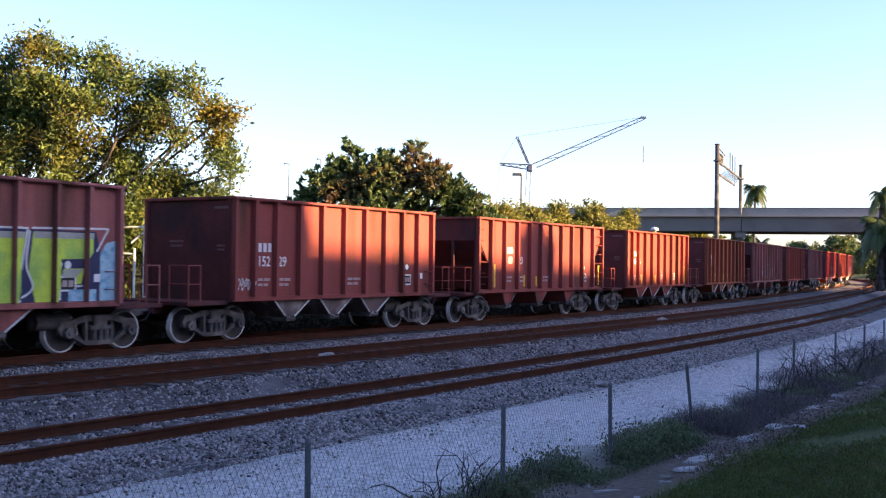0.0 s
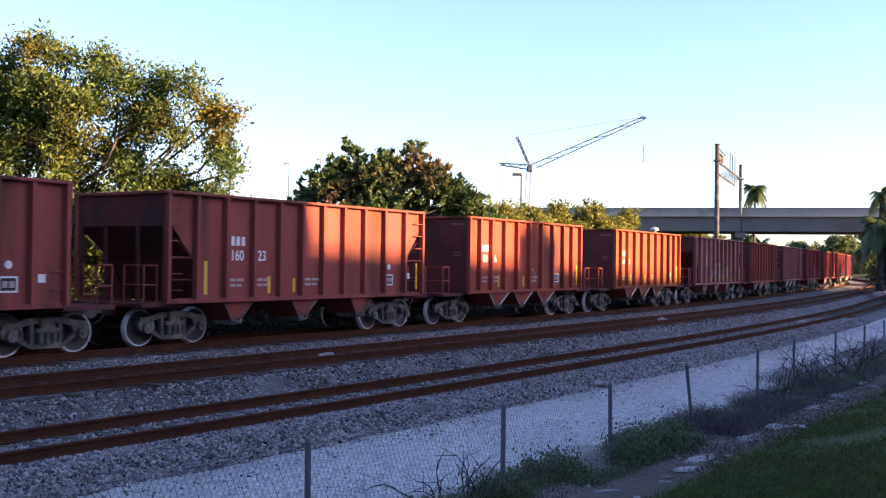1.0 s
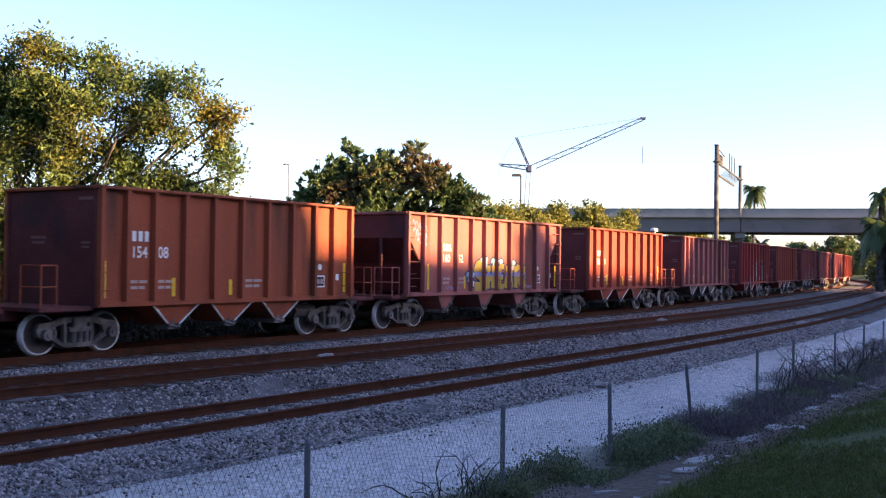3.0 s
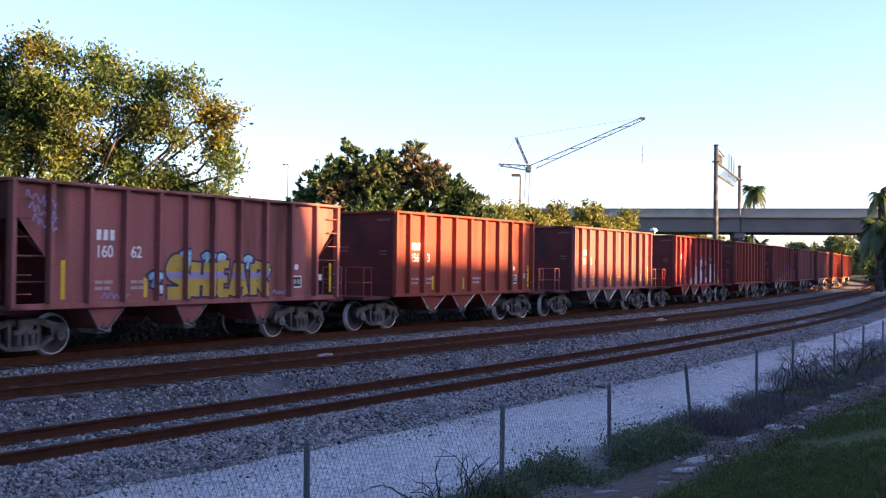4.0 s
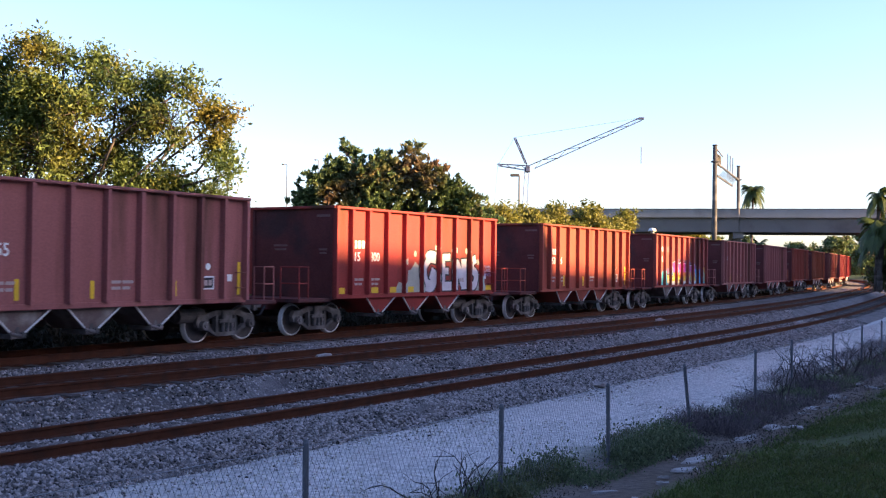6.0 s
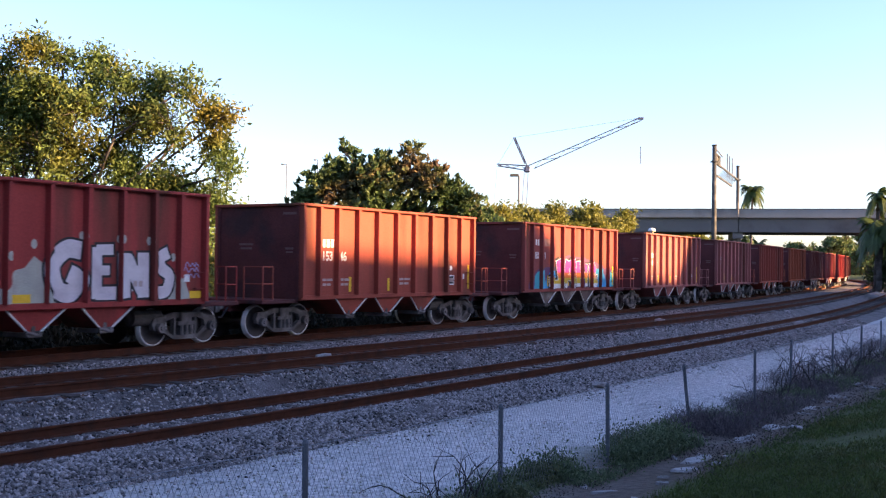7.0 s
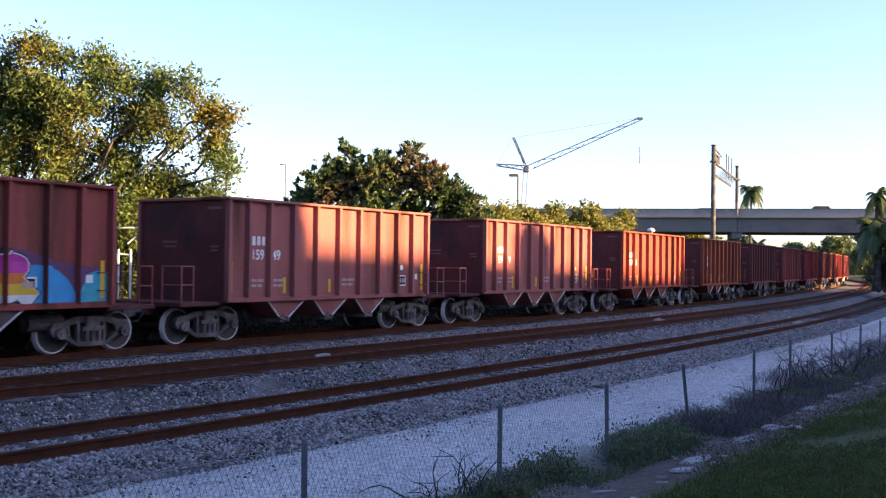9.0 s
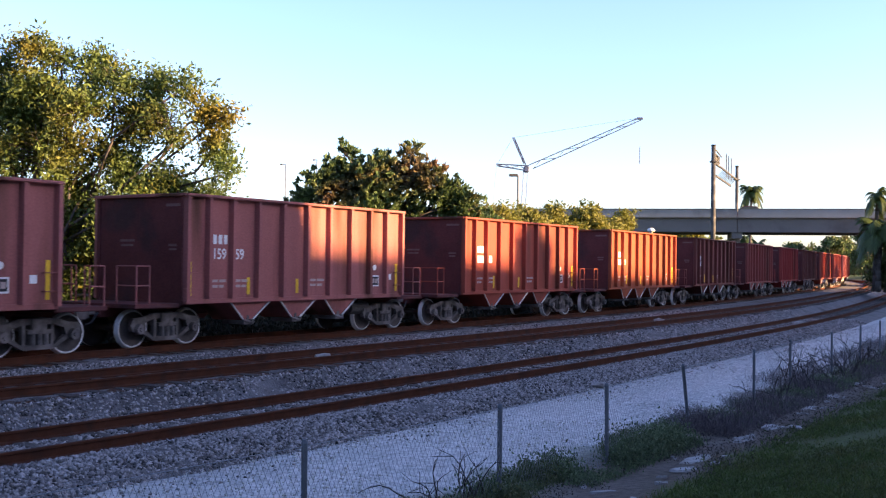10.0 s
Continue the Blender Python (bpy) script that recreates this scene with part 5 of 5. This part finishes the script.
    part("catwalk", tube(bmesh.new(), a.lerp(b, 0.35) + Vector((-0.9, 0.3, 14.9)), b + Vector((-0.9, 0.3, 14.9)), 0.16, n=6), M["pole"], g)


def build_crane():
    cr = thing("tower_crane", "distant luffing tower crane with a raised lattice jib", "crane")
    Y, k = 330.0, 330.0 / 1845.6

    def P(px, py, dy=0.0):
        return Vector(((px - 784) * k, Y + dy, 2.134 + (466.3 + 0.0121 * (px - 784) - py) * k))

    def lattice(name, a0, b0, a1, b1, n, r, label=""):
        bm = bmesh.new()
        for dy in (-0.7, 0.7):
            d = Vector((0, dy, 0))
            tube(bm, a0 + d, a1 + d, r, n=5)
            tube(bm, b0 + d, b1 + d, r, n=5)
            for i in range(n):
                p = (a0 if i % 2 else b0).lerp(a1 if i % 2 else b1, i / n)
                q = (b0 if i % 2 else a0).lerp(b1 if i % 2 else a1, (i + 1) / n)
                tube(bm, p + d, q + d, r * 0.42, n=4)
        part(name, bm, M["crane"], cr, label)

    lattice("jib", P(940, 291), P(948, 297), P(1134, 207), P(1138, 211), 9, 0.13, "long raised lattice jib")
    bm = bmesh.new()
    box(bm, P(1131, 0).x, P(1142, 0).x, Y - 0.5, Y + 0.5, P(1136, 210).z, P(1136, 206).z, 0.2)
    part("jib_head", bm, M["crane"], cr)
    lattice("counter_jib", P(882, 289), P(884, 292), P(940, 292), P(934, 300), 4, 0.14)
    lattice("mast", P(911, 242), P(914, 242), P(932, 289), P(935, 290), 3, 0.12)
    lattice("tower", P(931, 300), P(938, 300), P(921, 483), P(931, 483), 14, 0.055)
    bm = bmesh.new()
    box(bm, P(931, 0).x, P(941, 0).x, Y - 0.9, Y + 0.9, P(936, 304).z, P(936, 293).z, 0.3)
    part("slewing_unit", bm, M["crane"], cr)
    for nm, p, q in (("pendant_line", P(912, 242), P(1130, 208)), ("hoist_rope", P(1137, 258), P(1137, 288)), ("back_stay", P(912, 242), P(884, 290)), ("hanging_rope", P(883, 291), P(876, 380))):
        part(nm, tube(bmesh.new(), p, q, 0.045 if nm != "hoist_rope" else 0.14, n=5), M["crane"], cr)


def lamp_post(x, y, top, arm, label, r=0.14):
    t = thing("street_lamp", label, "street lamp")
    part("pole", tube(bmesh.new(), (x, y, -0.8), (x, y, top), r, r * 0.7, 8), M["galv"], t)
    bm = bmesh.new()
    tube(bm, (x, y, top), (x - arm, y, top + 0.05), r * 0.6, n=6)
    part("arm", bm, M["galv"], t)
    bm = box(bmesh.new(), x - arm - 2.5 * r, x - arm + 3.9 * r * (r > 0.12), y - 0.3, y + 0.3, top - 0.8 * r, top + r, 0.03)
    part("lamp_head", bm, M["pole"], t)


build_bridge()
build_crane()
lamp_post(8.2, 110, 11.6, 0.6, "slim grey street lamp beyond the trees")
lamp_post(-22.3, 150, 16.2, 0.5, "slim distant street lamp behind the trees", 0.1)
lamp_post(-17.8, 150, 16.9, 0.3, "slim distant street lamp behind the trees", 0.1)
t = thing("vent_mast", "white domed cap on a slim mast behind the train", "mast")
part("pole", tube(bmesh.new(), (15.0, 74, -0.7), (15.0, 74, 4.5), 0.05, n=8), M["galv"], t)
part("cap", lathe(bmesh.new(), [(0.06, 4.42), (0.12, 4.45), (0.13, 4.62), (0.27, 4.64), (0.28, 4.74), (0.2, 4.84), (0.07, 4.88)], 14, "z"), M["white"], t, "white domed cap", True).location = (15.0, 74, 0)


def build_gate():
    """White-painted gate posts seen between the cars."""
    g = thing("white_gate", "white-painted timber gate frame beyond the tracks", "gate")
    Y, k = 37.5, 37.5 / 1845.6

    def P(px, py):
        return Vector(((px - 784) * k, Y, 2.134 + (466.3 + 0.0121 * (px - 784) - py) * k))

    for px, top, r in ((258, 398, 0.10), (238, 440, 0.05), (216, 440, 0.05)):
        p = P(px, top)
        part("post", tube(bmesh.new(), (p.x, p.y, -0.7), p, r, n=8), M["white"], g)
    for a, b in (((208, 402), (262, 402)), ((232, 430), (262, 404)), ((212, 448), (240, 450))):
        part("rail", tube(bmesh.new(), P(*a), P(*b), 0.035, n=6), M["white"], g)


build_gate()


# ---- vehicles on the overpass ----
def road_car(name, label, mat, L, W, H, hood):
    """A car with body, cabin, windows and wheels; its own x points ahead."""
    c = thing(name, label, "car", "cars on the overpass")
    bm = bmesh.new()
    prism(bm, [(-L / 2, 0.35), (L / 2, 0.35), (L / 2, 0.62), (L / 2 - 0.1, 0.78), (hood, 0.92), (-L / 2 + 0.1, 0.95), (-L / 2, 0.8)], -W / 2, W / 2)
    bmesh.ops.bevel(bm, geom=list(bm.edges), offset=0.05, segments=1, affect="EDGES")
    part("body", bm, mat, c)
    bm = bmesh.new()
    prism(bm, [(hood, 0.9), (hood - 0.75, H - 0.03), (hood - 1.2, H), (-L / 2 + 0.75, H - 0.04), (-L / 2 + 0.2, 0.92)], -W / 2 + 0.1, W / 2 - 0.1)
    bmesh.ops.bevel(bm, geom=list(bm.edges), offset=0.07, segments=2, affect="EDGES")
    part("cabin", bm, mat, c)
    for s in (-1, 1):
        bm = bmesh.new()
        prism(bm, [(hood - 0.25, 1.0), (hood - 0.8, H - 0.14), (-L / 2 + 0.85, H - 0.14), (-L / 2 + 0.5, 1.0)], s * (W / 2 - 0.1) - 0.012, s * (W / 2 - 0.1) + 0.012)
        part("side_window", bm, M["glass"], c)
        for x in (-L / 2 + 0.8, L / 2 - 0.8):
            part("wheel", lathe(bmesh.new(), [(0.2, s * (W / 2 - 0.2)), (0.33, s * (W / 2 - 0.2)), (0.33, s * (W / 2)), (0.2, s * (W / 2 + 0.01))], 16), M["black"], c).location = (x, 0, 0.33)
    return c


CAR_A = road_car("road_car", "silver saloon car driving over the bridge", M["silver"], 4.6, 1.8, 1.45, 0.9)
CAR_B = road_car("road_car", "dark red sport utility car driving over the bridge", M["dark"], 4.8, 1.9, 1.85, 1.1)


def road_pose(x9, v, speed, t):
    u = (BR_A.x - x9) / 0.9755 + speed * (t - 9.0)
    p = on_bridge(u, v, 9.2)
    return Matrix.Translation(p) @ Matrix.Rotation(math.atan2(BR_DIR.y, BR_DIR.x), 4, "Z")


# ---- fence and verge ----
def build_fence():
    fence = thing("chain_link_fence", "sagging grey chain-link fence on slim steel posts", "fence")
    posts = [(16.6, 14.5, 0, 0.34), (20.2, 14.5, 0, 0.34), (23.8, 14.48, 0.5, 0.30), (27.25, 14.6, 0, 0.30), (30.25, 14.62, 2, 0.30), (34.0, 14.35, 17, 0.30), (38.25, 14.33, 1, 0.30), (42.0, 14.1, 0, 0.30),
             (46.0, 14.2, 0, 0.3), (50.0, 14.2, -2, 0.3), (54, 14.1, 0, 0.3), (58, 14.1, 1, 0.3), (62, 14.1, 0, 0.3), (66, 14.1, 0, 0.3), (70, 14.1, 0, 0.3), (75, 14.1, 0, 0.3), (80, 14.1, 0, 0.3)]
    tops = []
    for s, o, lean, zt in posts:
        x, y, th = on_line(s, o)
        top = Vector((x, y, zt))
        back = Vector((-math.sin(th), -math.cos(th), 0)) * math.tan(radians(lean)) * 1.25
        foot = Vector((x, y, -1.15)) - back
        bm = tube(bmesh.new(), foot, top, 0.032, n=10)
        tube(bm, top, top + Vector((0, 0, 0.04)), 0.036, 0.02, 10)
        part("post", bm, M["galv"], fence, "leaning steel post" if lean > 4 else "")
        tops.append(top)
    # woven wires
    V, F = [], []

    def wire(pts, r):
        base = len(V)
        for p in pts:
            for a in range(3):
                V.append((p.x + r * math.cos(a * 2.094) * 0.8, p.y + r * math.cos(a * 2.094) * 0.6, p.z + r * math.sin(a * 2.094)))
        for i in range(len(pts) - 1):
            for a in range(3):
                b = (a + 1) % 3
                q = base + 3 * i
                F.append((q + a, q + b, q + 3 + b))
                F.append((q + a, q + 3 + b, q + 3 + a))

    rnd = random.Random(4)
    for a, b in zip(tops, tops[1:]):
        L = (Vector((b.x, b.y, 0)) - Vector((a.x, a.y, 0))).length
        d = Vector((b.x - a.x, b.y - a.y, 0)) / L
        nrm = Vector((d.y, -d.x, 0))
        far = a.y > 26
        step = 0.075 if not far else 0.12
        n, rows = int(L / step), (16 if not far else 10)
        H = 1.17
        ph = rnd.uniform(0, 6)

        def at(u, h):
            u = min(max(u, 0.0), L)
            sag = 0.05 * math.sin(math.pi * u / L)
            bow = 0.05 * math.sin(u * 1.7 + ph) * math.sin(math.pi * h)
            return a + d * u + nrm * bow + Vector((0, 0, (b.z - a.z) * u / L - 0.03 - sag * (1 - h) - H * (1 - h)))

        for i in range(-rows // 2, n + rows // 2):
            for sgn in (-1, 1):
                pts = []
                for k in range(0, rows + 1, 2):
                    u = (i + 0.5 * k * sgn) * step + (rows * step * 0.5 if sgn < 0 else 0)
                    if 0 <= u <= L:
                        pts.append(at(u, k / rows))
                if len(pts) > 1:
                    wire(pts, 0.0026 if not far else 0.0032)
        wire([at(L * i / 8, 1.0) for i in range(9)], 0.005)
        wire([at(L * i / 8, 0.02) for i in range(9)], 0.005)
    me = cloud_mesh("chain_link", np.array(V), np.array(F), M["wire"])
    tagged(part("chain_link", me, None, fence, "woven grey wire mesh"), kind="stuff")


def scatter(name, label, category, n, s0, s1, o0, o1, per, size, mat, seed, spread=0.05, up=1.2, power=1.6, patch=0.0, lift=0.0, long=3.0):
    """Low plants in tufts over a stretch of the verge."""
    rnd = np.random.RandomState(seed)
    s = s0 + (s1 - s0) * rnd.rand(n) ** power
    o = rnd.uniform(o0, o1, n)
    x, y, _ = on_line(s, o)
    if patch:
        keep = np.array([noise.noise((a * 0.7, b * 0.7, seed * 1.7)) > patch - 0.3 for a, b in zip(x, y)])
        x, y, o = x[keep], y[keep], o[keep]
    z = np.interp(o, PROFILE_O, PROFILE_Z) + lift
    c = np.stack([x, y, z + size * 0.5], 1)
    out = np.tile([0, 0, up], (len(c), 1)) + rnd.normal(0, 0.3, (len(c), 3))
    v, f = leaf_cloud(c, out, per, spread, size, rnd, False, -up * 0.8, long)
    tagged(new(name, cloud_mesh(name, v, f, mat)), label, category, kind="stuff")


def stones(name, label, n, s0, s1, o0, o1, size, mat, seed, bed=True, power=1.7):
    rnd = np.random.RandomState(seed)
    s = s0 + (s1 - s0) * rnd.rand(n) ** power
    o = rnd.uniform(o0, o1, n)
    inner = (abs(o - DM) < 1.15) | (abs(o) < 1.15)
    o[inner] = rnd.uniform(6.3, min(o1, 10.5), int(inner.sum())) if o1 > 6.3 else o[inner]
    for mid in (0.0, DM, DN):
        near = np.minimum(abs(o - mid - 0.7535), abs(o - mid + 0.7535)) < 0.09
        o[near] += 0.2
    x, y, th = on_line(s, o)
    z = np.interp(o, BED_O, BED_Z) if bed else np.interp(o, PROFILE_O, PROFILE_Z)
    base = np.array([(1, 0, 0), (-0.5, 0.87, 0.1), (-0.5, -0.87, -0.1), (0.2, 0.1, 0.75), (-0.1, -0.1, -0.75)], float)
    faces = np.array([(0, 1, 3), (1, 2, 3), (2, 0, 3), (1, 0, 4), (2, 1, 4), (0, 2, 4)])
    r = size * rnd.uniform(0.55, 1.5, n)
    v = base[None] * (1 + rnd.uniform(-0.35, 0.35, (n, 5, 3)))
    a = rnd.uniform(0, math.tau, n)
    t = rnd.uniform(-0.7, 0.7, n)
    ca, sa, ct, st = np.cos(a)[:, None], np.sin(a)[:, None], np.cos(t)[:, None], np.sin(t)[:, None]
    X, Y, Z = v[..., 0], v[..., 1], v[..., 2]
    Y, Z = Y * ct - Z * st, Y * st + Z * ct
    X, Y = X * ca - Y * sa, X * sa + Y * ca
    v = np.stack([X, Y, Z], -1) * r[:, None, None] + np.stack([x, y, z + size * 0.25], 1)[:, None, :]
    f = faces[None] + (np.arange(n) * 5)[:, None, None]
    tagged(new(name, cloud_mesh(name, v.reshape(-1, 3), f.reshape(-1, 3), mat)), label, "stones", kind="stuff")


def bare_bush(s, o, h, n, seed, label):
    rnd = np.random.RandomState(seed)
    x, y, z = at_line(s, o)
    t = thing("bare_bush", label, "bush", m=Matrix.Translation((x, y, z)))
    bm = bmesh.new()
    for i in range(n):
        d = Vector((rnd.normal(0, 0.6), rnd.normal(0, 0.6), 1)).normalized()
        p = Vector((rnd.normal(0, 0.12), rnd.normal(0, 0.12), -0.1))
        r = 0.019
        L = h * rnd.uniform(0.6, 1.1)
        for k in range(6):
            q = p + d * L / 6
            tube(bm, p, q, r, r * 0.8, 4)
            if k > 1 and rnd.rand() < 0.8:
                e = (d + Vector(rnd.normal(0, 0.7, 3))).normalized()
                tube(bm, q, q + e * L * 0.25, r * 0.6, 0.003, 4)
            p, r = q, r * 0.8
            d = (d + Vector(rnd.normal(0, 0.28, 3)) + Vector((0, 0, -0.06 * k))).normalized()
    part("branchwork", bm, M["twig"], t)
    return t


def litter(s, o, w, d, a, seed):
    rnd = random.Random(seed)
    x, y, z = at_line(s, o)
    bm = bmesh.new()
    n = 7
    lo, hi = [], []
    for i in range(n):
        k = i * math.tau / n
        q = rnd.uniform(0.6, 1.0)
        lo.append(bm.verts.new((math.cos(k) * w * q, math.sin(k) * d * q, 0)))
        hi.append(bm.verts.new((math.cos(k) * w * q * 0.9, math.sin(k) * d * q * 0.9, rnd.uniform(0.015, 0.045))))
    bm.faces.new(lo[::-1])
    bm.faces.new(hi)
    for i in range(n):
        bm.faces.new((lo[i], lo[(i + 1) % n], hi[(i + 1) % n], hi[i]))
    ob = new("concrete_rubble", data_of("concrete_rubble", bm, M["debris"]))
    ob.matrix_world = Matrix.Translation((x, y, z + 0.005)) @ Matrix.Rotation(a, 4, "Z")
    tagged(ob, "flat pale broken slab lying by the fence", "rubble", "rubble along the fence")


build_fence()
scatter("weed_clumps", "dense dark green weed clumps at the fence's foot", "weeds", 2600, 27.0, 34, 14.2, 14.95, 14, 0.032, M["weed"], 17, 0.12, patch=0.30, lift=0.10, long=1.7, power=1.0)
scatter("road_edge_brush", "dry brush leaning over the road's edge", "weeds", 2600, 42, 75, 13.0, 14.1, 5, 0.008, M["stalk"], 19, 0.08, patch=0.2, lift=0.1, long=34.0, power=1.0)
scatter("bank_litter", "dead brown leaves and twigs on the dirt below the grass", "leaf litter", 9000, 24, 60, 14.8, 16.7, 4, 0.016, M["twig"], 18, 0.08, up=0.2, patch=0.12, long=2.6)
stones("ballast_stones", "loose grey crushed stones on the track bed", 112000, 10, 75, 1.75, 10.5, 0.034, M["stone"], 1)
stones("shoulder_stones", "loose grey crushed stones on the ballast shoulder", 30000, 12, 50, 9.1, 10.7, 0.037, M["stone"], 2)
stones("strayed_stones", "strayed crushed stones on the service road's edge", 1500, 14, 70, 10.3, 11.3, 0.024, M["stone"], 4, False)
stones("shell_gravel", "pale shell gravel fragments on the service road", 6000, 14, 60, 10.4, 13.9, 0.022, M["wallw"], 3, False)
scatter("grass", "short green grass on the bank above the fence", "grass", 100000, 17, 62, 16.5, 21.5, 5, 0.013, M["grass"], 5, 0.05, patch=0.02, long=4.6)
scatter("grass_tufts", "longer green grass tufts along the bank's foot", "grass", 1800, 17, 75, 16.1, 17.3, 7, 0.02, M["grass"], 6, 0.06, patch=0.3, long=5.0)
scatter("weeds", "low green weeds under the fence", "weeds", 17000, 26.0, 60, 14.0, 15.15, 8, 0.026, M["weed"], 7, 0.07, patch=0.20, long=1.9)
scatter("fence_brush", "tangled dry brush along the fence", "weeds", 6000, 34, 75, 13.9, 15.4, 5, 0.008, M["stalk"], 8, 0.08, patch=0.26, lift=0.12, long=34.0)
# the shade under the cars is put into these leaves' colour
scatter("far_side_brush", "low shrubs beyond the tracks, leaf colour blackened for shade", "shrubs", 22000, 8, 150, -7.5, -4.6, 10, 0.11, M["brush"], 9, 0.30, power=1.2, lift=0.35, long=1.7)
bare_bush(26.9, 14.25, 0.95, 7, 1, "leafless dark bush growing through the fence")
bare_bush(26.4, 14.2, 0.9, 5, 2, "leafless dark bush growing through the fence")
for i, (s, o, h) in enumerate(((40.5, 14.2, 1.35), (42.5, 14.3, 1.3), (45, 14.3, 1.2), (47.5, 14.2, 1.4), (50, 14.3, 1.4), (39, 14.6, 1.0), (53, 14.2, 1.3), (57, 14.2, 1.3), (43.5, 14.0, 1.5), (48.5, 14.0, 1.6), (46, 14.6, 1.2), (51.5, 14.5, 1.3))):
    bare_bush(s, o, h, 8, 20 + i, "leafless tangled bush beside the fence")
for i, (s, o, w, d, a) in enumerate(((31.2, 15.55, 0.55, 0.22, 0.9), (30.2, 15.75, 0.35, 0.15, 0.6), (33.6, 15.5, 0.6, 0.2, 1.0), (35.2, 15.45, 0.5, 0.2, 1.1), (38.5, 15.35, 0.6, 0.25, 1.0), (41, 15.2, 0.6, 0.2, 1.0),
                                     (29, 15.9, 0.12, 0.1, 0.3), (27.6, 15.7, 0.10, 0.08, 0.3), (31.5, 14.4, 0.5, 0.25, 0.9), (44.5, 15.0, 0.5, 0.25, 1.0), (28.2, 14.2, 0.3, 0.15, 0.9))):
    litter(s, o + 0.15, w, d, a, i)


rl = random.Random(77)
for i in range(60):
    s = 26 + 34 * rl.random() ** 1.4
    litter(s, rl.uniform(15.0, 16.3) - 0.02 * max(0, s - 34), rl.uniform(0.06, 0.28), rl.uniform(0.04, 0.12), rl.uniform(0, 3), 40 + i)


def white_rock(x, y, z, r, seed):
    rnd = random.Random(seed)
    bm = bmesh.new()
    bmesh.ops.create_icosphere(bm, subdivisions=2, radius=1)
    for v in bm.verts:
        v.co = Vector((v.co.x * r * 1.5, v.co.y * r, v.co.z * r * 0.6)) * (1 + 0.35 * noise.noise(v.co * 1.6 + Vector((seed, 0, 0))))
    ob = new("rock", data_of("rock", bm, M["rock"]))
    ob.location = (x, y, z)
    tagged(ob, "pale rock lying on the ballast", "rock", "pale rocks by the tracks")


for i, (s, o, zz, r) in enumerate(((34.6, 5.15, -0.12, 0.15), (57.5, 4.7, -0.16, 0.16), (38.5, 10.5, -0.74, 0.13), (66, 8.6, -0.5, 0.2))):
    x, y, _ = on_line(s, o)
    white_rock(float(x), float(y), zz, r, i)


# ---- movement ----
def motions():
    times = [0.5 * i for i in range(21)]
    for n, kind, tint, a, b, strips, car in FLEET:
        walk(car, [(t, car_pose(n, t)) for t in times])
    walk(CAR_A, [(t, road_pose(36.3, 4.9, 15.3, t)) for t in (0, 2.5, 5, 7.5, 10)])
    walk(CAR_B, [(t, road_pose(52.0, 8.0, 9.8, t)) for t in (0, 2.5, 5, 7.5, 10)])
    # wheels roll with the train; alike wheels share one set of keys
    shared = {}
    for n, kind, tint, a, b, strips, car in FLEET:
        for w in car.children_recursive:
            if w.name.split(".")[0] not in ("wheel", "axle"):
                continue
            key = round(w.location.x, 3)
            if key not in shared:
                here = w.location.copy()
                walk(w, [(i / FPS, Matrix.Translation(here) @ Matrix.Rotation(-SPEED * i / FPS / 0.457, 4, "Y")) for i in range(10 * FPS + 1)])
                shared[key] = w.animation_data
            else:
                w.rotation_mode = "QUATERNION"
                w.animation_data_create()
                w.animation_data.action = shared[key].action
                w.animation_data.action_slot = shared[key].action_slot


motions()
